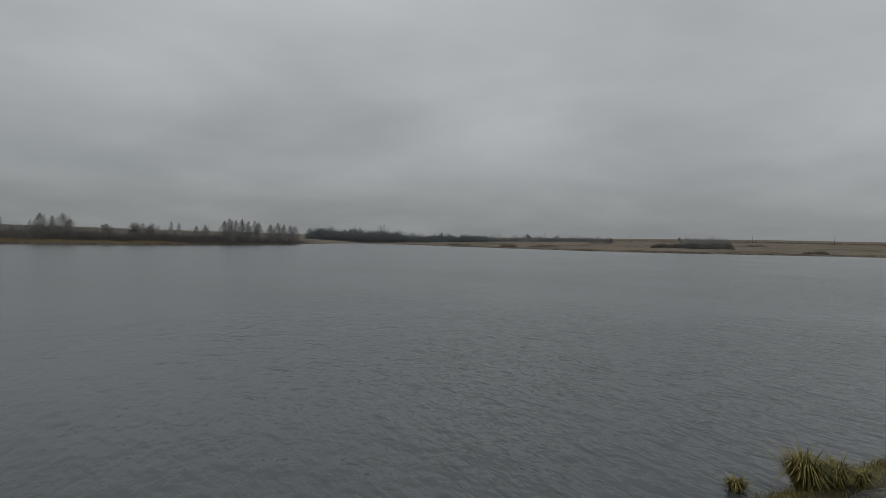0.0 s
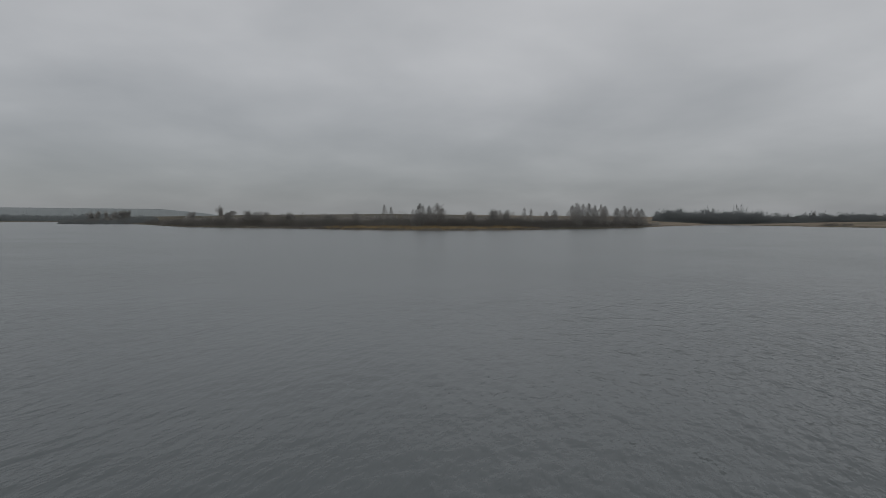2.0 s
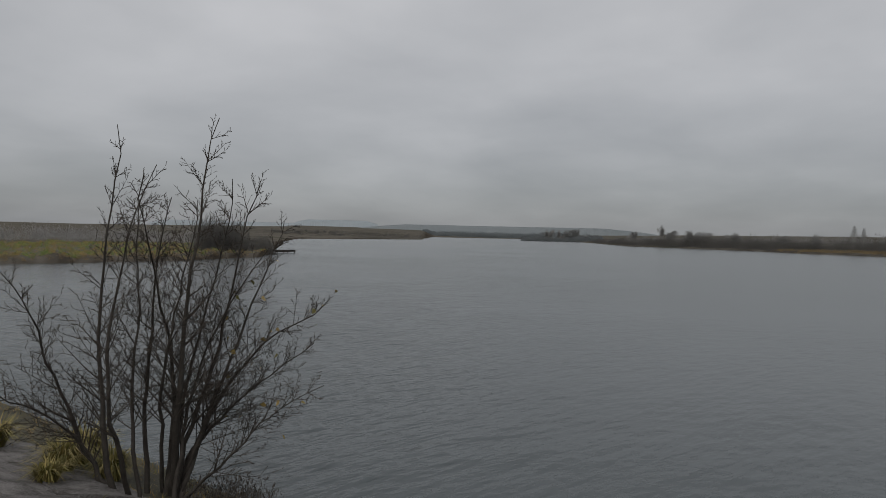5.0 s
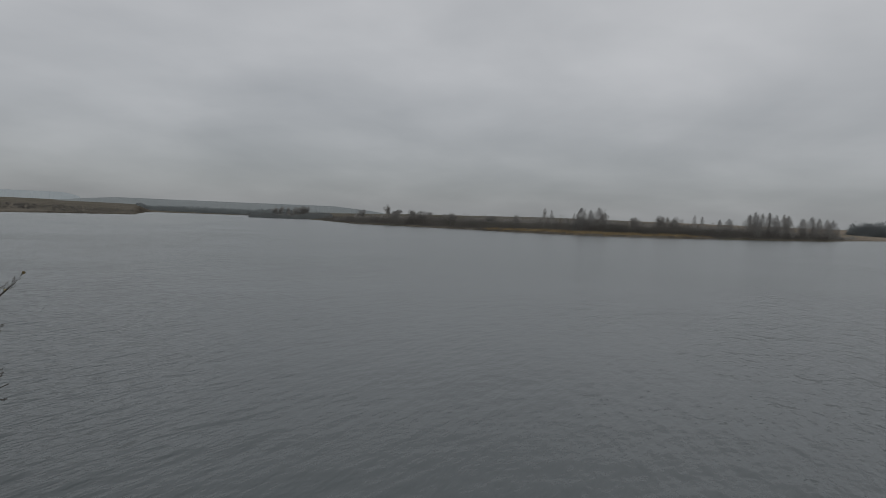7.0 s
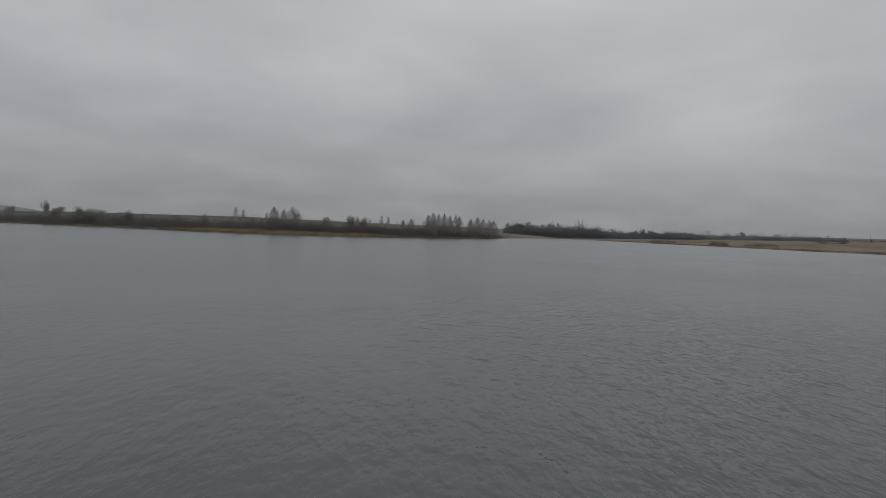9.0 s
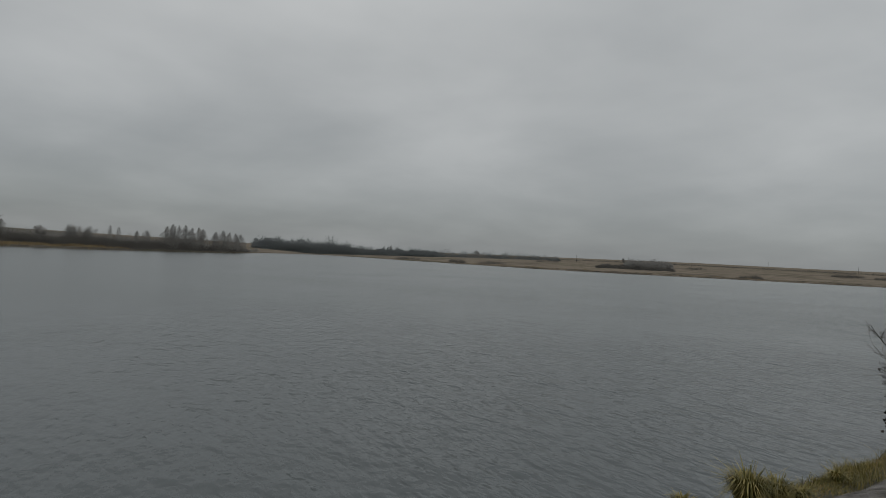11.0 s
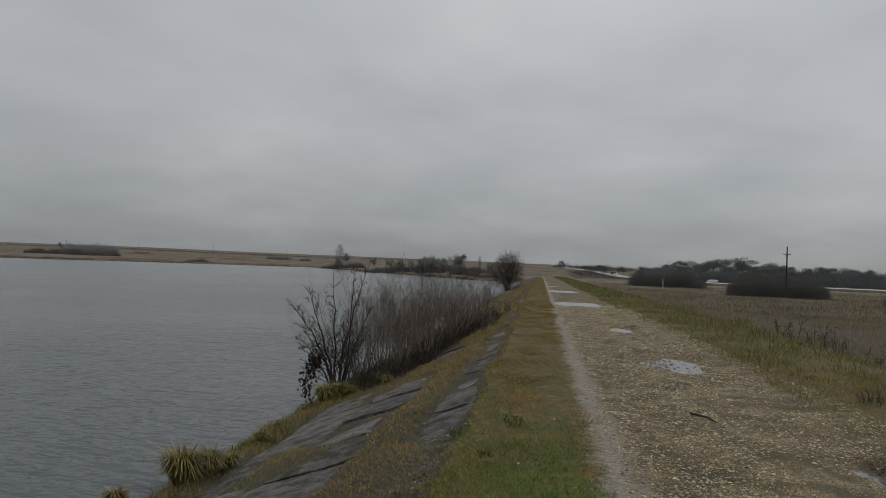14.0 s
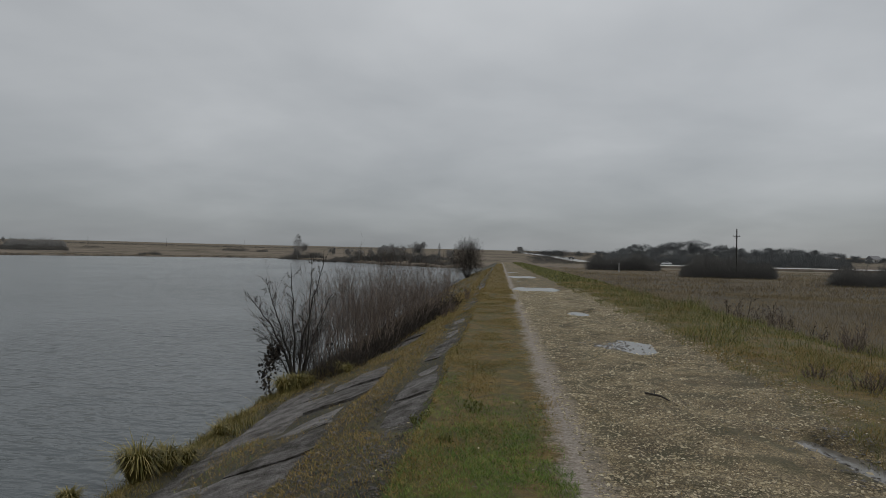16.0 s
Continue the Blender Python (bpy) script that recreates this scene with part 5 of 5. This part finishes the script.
sward("crest_grass", 61, 200000, -0.95, 0.7, 3.2, 30, 1.8, 0.026, 0.0062, BLADE, "short yellowed grass on the crest of the dam", crest_keep, 1.7, 0.03, True)
sward("crest_grass", 62, 110000, -0.95, 0.7, 3.0, 9, 1.3, 0.040, 0.0070, GREEN_BLADE, "fresh green grass patch on the crest", green_patch, 1.7)
sward("crest_grass", 63, 18000, -1.1, 0.6, 30, 150, 1.6, 0.07, 0.03, BLADE, "short yellowed grass on the far crest", crest_keep, 1.2, 0.0)
sward("crest_grass", 73, 16000, -0.95, 0.6, -16, 3.2, 1.0, 0.05, 0.010, BLADE, "short yellowed grass on the crest behind", crest_keep, 1.4, 0.0)
sward("slope_grass", 64, 210000, -4.8, -0.7, 3.2, 34, 1.7, 0.046, 0.0080, BLADE, "yellowed turf growing over the slope slabs", slope_keep, 1.5)
sward("slope_grass", 74, 40000, -4.8, -0.7, 3.2, 26, 1.5, 0.055, 0.0055, GREEN_BLADE, "moss-green turf on the slope", lambda x, y, q: q < 0.8 * overgrown(x, y) * max(0, noise.noise((x * 0.8, y * 0.4, 44.0)) + 0.1), 1.4)
sward("fringe_grass", 80, 16000, -4.95, -3.95, 5.5, 15, 1.0, 0.13, 0.006, SEDGE, "yellow-green grass fringe at the waterline", lambda x, y, q: dam_z(x, y) > LAKE - 0.02 and q < 0.45 + noise.noise((x * 1.5, y * 1.2, 90.0)), 1.3, 0.03, True)
sward("slope_grass", 65, 18000, -4.8, -0.7, -14, 3.2, 1.0, 0.07, 0.010, BLADE, "yellowed turf growing over the slope slabs", slope_keep, 1.3, 0.0)
sward("slope_grass", 66, 12000, -4.8, -0.7, 34, 110, 1.4, 0.12, 0.04, BLADE, "yellowed turf on the far slope", slope_keep, 1.0, 0.0)
sward("verge_grass", 67, 120000, 2.7, 9.5, 3.4, 42, 1.7, 0.048, 0.0066, BLADE, "rough yellow-brown grass on the verge", verge_keep, 1.8, 0.03, True)
sward("verge_grass", 78, 80000, 2.9, 7.5, 3.2, 12, 1.1, 0.042, 0.0064, BLADE, "dense short grass on the near verge", verge_keep, 1.4, 0.03, True)
sward("verge_grass", 79, 140000, 3.0, 8.8, 3.2, 40, 1.6, 0.075, 0.0064, OLIVE_BLADE, "short green grass on the near verge", lambda x, y, q: verge_keep(x, y, q) and q < 0.55 + 1.1 * noise.noise((x * 0.8, y * 0.6, 71.0)), 1.3, 0.03, True)
sward("verge_grass", 77, 30000, 3.5, 10.0, 4.2, 42, 1.5, 0.128, 0.008, BLADE, "tufts of longer yellow grass on the verge", lambda x, y, q: q < 2.2 * max(0, noise.noise((x * 1.5, y * 1.2, 61.0)) - 0.05) * min(1, (x - 3.3) / 1.2), 1.0, 0.03, True)
sward("verge_grass", 75, 14000, 3.6, 10.0, 5.0, 42, 1.4, 0.14, 0.008, STRAW, "dead bent stems in the verge", lambda x, y, q: q < 0.9 * min(1, max(0, (x - 4.6) / 4)), 0.7, 0.03, True)
sward("verge_grass", 68, 30000, 3.7, 10.5, 4.0, 36, 1.5, 0.14, 0.009, OLIVE_BLADE, "longer green grass on the verge", lambda x, y, q: q < (0.06 + 1.5 * max(0, noise.noise((x * 0.6, y * 0.35, 21.0)) - 0.08)) * min(1, (x - 3.6) / 1.5), 0.9, 0.03, True)
sward("verge_grass", 81, 26000, 4.4, 8.8, 8.0, 24, 1.2, 0.20, 0.0075, OLIVE_BLADE, "long leaning green grass at the edge of the meadow", lambda x, y, q: q < 1.5 * max(0, noise.noise((x * 0.9, y * 0.5, 27.0)) + 0.12) * min(1, (x - 4.2) / 1.5), 1.6, 0.02, True)
sward("crest_grass", 82, 70000, -0.95, 0.7, 3.2, 34, 1.7, 0.030, 0.0062, OLIVE_BLADE, "olive moss and grass on the crest", lambda x, y, q: crest_keep(x, y, q) and q < 0.35 + 1.2 * noise.noise((x * 1.6, y * 0.7, 52.0)), 1.7, 0.03, True)
sward("verge_grass", 69, 26000, 2.9, 9.5, 42, 180, 1.4, 0.22, 0.05, OLIVE_BLADE, "rough olive-brown grass on the far verge", verge_keep, 1.0, 0.0)
sward("verge_grass", 76, 16000, 2.9, 9.5, -16, 3.4, 1.0, 0.08, 0.012, BLADE, "rough grass on the verge behind", verge_keep, 1.2, 0.0)
sward("track_grass", 70, 40000, 0.7, 3.3, 3.6, 30, 1.7, 0.030, 0.0062, BLADE, "sparse trodden grass in the gravel track", rut_keep, 1.6)


def meadow():
    """Dead reed grass of the meadow, waist high, thinning into tufts with distance."""
    rg = np.random.default_rng(71)
    P, H, W = [], [], []
    for n, r0, r1, a0, a1, w, h in ((80000, 9, 34, -75, -8, 0.0055, 0.75), (80000, 30, 75, -46, -5, 0.012, 0.58), (56000, 70, 160, -42, -2, 0.038, 0.5), (30000, 150, 255, -42, -2, 0.08, 0.4)):
        r = r0 + (r1 - r0) * rg.random(n)
        az = a0 + (a1 - a0) * rg.random(n)
        for q, a, u in zip(r, az, rg.random(n)):
            x, y = polar(a, q)
            lo = 8.2 + 0.8 * noise.noise((y * 0.3, 0.0, 8.0))
            if x < lo or u > 0.8 + 0.7 * noise.noise((x * 0.12, y * 0.12, 3.0)):
                continue
            z = dam_z(x, y) if x < 12.6 and y < Y1 else FIELD
            P.append((x, y, z - 0.05))
            H.append(h * min(1.0, 0.3 + (x - lo) * 0.28) * (0.5 + 0.7 * u))
            W.append(w * (0.6 + 0.8 * u))
    v, f = blades(rg, np.array(P), np.array(H), np.array(W), 1.7)
    tagged(new("meadow_grass", np_mesh("meadow_grass", v, f, STRAW)), "tall dead brown grass of the meadow", "grass", kind="stuff")


meadow()


def stalks():
    """A row of tall dead herb stalks at the edge of the meadow."""
    rg = np.random.default_rng(72)
    for k in range(26):
        y = 18 + 9 * rg.random()
        x = 8.6 + 1.3 * rg.random()
        segs = []
        h = 0.75 + 0.5 * rg.random()
        spec = dict(steps=(4, 2), bend=(0.05, 0.1), lift=(0.03, 0.1), kids=(6,), angle=(40,), ratio=(0.25,), thin=(0.6,), fade=0.3, tip=0.4, least=0.006, **{"from": (0.45,)})
        grow(rg, segs, (0, 0, 0), (0.05, 0, 1), h, 0.012, 0, spec)
        ob = thing("herb_stalk", x, y, dam_z(x, y) - 0.03, "tall dead dark herb stalk at the meadow's edge", "plant", "dead herb stalks")
        part("stalk", np_mesh("stalk", *tubes([s for _, s in segs], 4), TWIG), ob)
        ends = np.array([s[3:6] for l, s in segs if l == 1])
        tagged(part("seed_head", np_mesh("seed_head", *leaf_cards(rg, np.repeat(ends, 4, 0) + rg.normal(0, 0.03, (len(ends) * 4, 3)), 0.04), ROD), ob), kind="stuff")


stalks()


# ---- stones of the track ----
def pebbles():
    """Stones strewn over the track, and rubble on the bare earth below the crest."""
    rg = np.random.default_rng(81)
    n = 115000
    y = 3.0 + 30 * rg.random(n) ** 2.1
    x = 0.66 + 3.2 * rg.random(n) ** 0.97
    keep = np.array([noise.noise((a * 0.9, b * 0.45, 31.0)) + 0.5 * noise.noise((a * 2.7, b * 2.0, 33.0)) > -0.75 + 1.2 * abs(u - 0.5) + (0.45 if a > 2.1 and b < 10 else 0.0) for a, b, u in zip(x, y, rg.random(n))])
    x, y = x[keep], y[keep]
    n = len(x)
    z = np.array([dam_z(a, b) for a, b in zip(x, y)])
    s = 0.005 + 0.013 * rg.random(n) ** 5
    s *= 1 + 0.04 * np.maximum(0, y - 6)
    chips("gravel", rg, x, y, z, s, PEBBLE, "pale flat stones strewn over the track")
    n = 15000
    x, y = 0.7 + 2.7 * rg.random(n), -7.0 + 10.2 * rg.random(n)
    chips("gravel", rg, x, y, np.array([dam_z(a, b) for a, b in zip(x, y)]), 0.008 + 0.013 * rg.random(n) ** 3, PEBBLE, "pale flat stones on the track behind")
    # stones that stand out of the shallow half of the first puddle
    px, py, sx, sy = PUDDLES[0]
    n = 260
    x, y = px - 0.25 * sx + 0.28 * sx * rg.normal(0, 1, n), py - 0.05 * sy + 0.33 * sy * rg.normal(0, 1, n)
    z = np.maximum([dam_z(a, b) for a, b in zip(x, y)], dam_z(px, py) + 0.028)
    chips("puddle_stones", rg, x, y, z, 0.012 + 0.024 * rg.random(n) ** 2, CONCRETE, "wet dark stones standing out of the puddle")
    n = 500
    y = 4.5 + 2.1 * rg.random(n)
    x = 3.0 + 0.2 * rg.normal(0, 1, n)
    z = np.array([dam_z(a, b) for a, b in zip(x, y)]) + 0.016
    chips("rut_stones", rg, x, y, z, 0.007 + 0.016 * rg.random(n) ** 3, CONCRETE, "wet grit and stones in the rut")
    n = 6000
    x, y = -0.8 - 1.7 * rg.random(n) ** 1.3, 3.0 + 6 * rg.random(n) ** 1.5
    z = np.array([dam_z(a, b) for a, b in zip(x, y)])
    chips("rubble", rg, x, y, z, 0.006 + 0.022 * rg.random(n) ** 3, CONCRETE, "grey rubble and crumbs of earth on the bare slope")


def chips(name, rg, x, y, z, s, mat, label):
    n = len(x)
    unit = np.array([(1, 0, 0), (0.3, 0.9, 0), (-0.8, 0.6, 0), (-0.7, -0.7, 0), (0.4, -0.9, 0), (0.05, 0.1, 0.75)])
    tri = np.array([(0, 1, 5), (1, 2, 5), (2, 3, 5), (3, 4, 5), (4, 0, 5)])
    a = rg.random(n) * 6.283
    R = np.zeros((n, 3, 3))
    R[:, 0, 0], R[:, 0, 1], R[:, 1, 0], R[:, 1, 1], R[:, 2, 2] = np.cos(a), -np.sin(a), np.sin(a), np.cos(a), 1
    scl = np.stack([s * (0.8 + 0.9 * rg.random(n)), s * (0.7 + 0.5 * rg.random(n)), s * (0.5 + 0.5 * rg.random(n))], 1)
    jig = 1 + 0.3 * (rg.random((n, 6, 1)) - 0.5)
    v = np.einsum("nij,nkj->nki", R, unit[None] * jig * scl[:, None, :]) + np.stack([x, y, z + 0.002], 1)[:, None, :]
    f = (np.arange(n) * 6)[:, None, None] + tri[None]
    tagged(new(name, np_mesh(name, v.reshape(-1, 3), f.reshape(-1, 3), mat)), label, "gravel", kind="stuff")


pebbles()


def stick():
    ob = thing("stick", 1.80, 7.65, dam_z(1.8, 7.65) + 0.02, "short dark stick lying on the gravel", "stick", turn=-65)
    part("shaft", np_mesh("shaft", *tubes([(-0.2, 0, 0, 0.05, 0.02, 0.012, 0.014, 0.012), (0.05, 0.02, 0.012, 0.24, -0.01, 0.0, 0.012, 0.006)], 6), BARK), ob)
    part("side_twig", np_mesh("side_twig", *tubes([(-0.05, 0.01, 0.005, -0.16, 0.09, 0.05, 0.008, 0.004)], 5), BARK), ob)


stick()


def fallen_leaves():
    rg = np.random.default_rng(91)
    n = 500
    x, y = -3.5 + 9 * rg.random(n), 3.8 + 14 * rg.random(n) ** 1.4
    p = np.array([(a, b, dam_z(a, b) + 0.03) for a, b in zip(x, y)])
    v, f = leaf_cards(rg, p, 0.05)
    v[:, 2] = np.repeat(p[:, 2], 4) + 0.25 * (v[:, 2] - np.repeat(p[:, 2], 4))
    tagged(new("leaf_litter", np_mesh("leaf_litter", v, f, PEBBLE)), "pale fallen leaves scattered in the grass", "leaves", kind="stuff")


fallen_leaves()


# ---- concrete slabs of the slope, one piece each ----
def slab_mesh(w, l, seed):
    """A slab with chipped, rounded edges, lying on its back; w down the slope, l along the dam."""
    rg = random.Random(seed)
    bm = bmesh.new()
    nx, ny = 3, 4
    grid = [[bm.verts.new(((i / nx - 0.5) * w + (0.035 * rg.uniform(-1, 1)), (j / ny - 0.5) * l + 0.035 * rg.uniform(-1, 1), 0.020 * rg.uniform(-1, 1) - (0.022 if i in (0, nx) or j in (0, ny) else 0))) for j in range(ny + 1)] for i in range(nx + 1)]
    for i in range(nx):
        for j in range(ny):
            bm.faces.new((grid[i][j], grid[i + 1][j], grid[i + 1][j + 1], grid[i][j + 1]))
    rim = [grid[i][0] for i in range(nx)] + [grid[nx][j] for j in range(ny)] + [grid[nx - i][ny] for i in range(nx)] + [grid[0][ny - j] for j in range(ny)]
    low = [bm.verts.new((v.co.x, v.co.y, -0.16)) for v in rim]
    for a in range(len(rim)):
        b = (a + 1) % len(rim)
        bm.faces.new((rim[b], rim[a], low[a], low[b]))
    return from_bm("slab", bm, CONCRETE)


def slabs():
    fall = math.degrees(math.atan(1 / FOOT))
    rg = random.Random(5)
    rows = [(0.05, 0.62), (1.15, 2.2), (2.22, 3.30)]
    for d0, d1 in rows:
        kinds = [slab_mesh((d1 - d0) * 1.06, 1.42, int(d0 * 100) + s) for s in range(5)]
        y = -15.0
        while y < 62:
            d = (d0 + d1) / 2 + rg.uniform(-0.03, 0.03)
            ob = part("slab", kinds[rg.randrange(5)], slope)
            ob.matrix_basis = pose(EDGE - d, y + 0.72, -d / FOOT - 0.05 + rg.uniform(-0.035, 0.02), rg.uniform(-2.0, 2.0), -fall + rg.uniform(-1.8, 1.8), rg.uniform(-3, 3))
            y += 1.46


slabs()
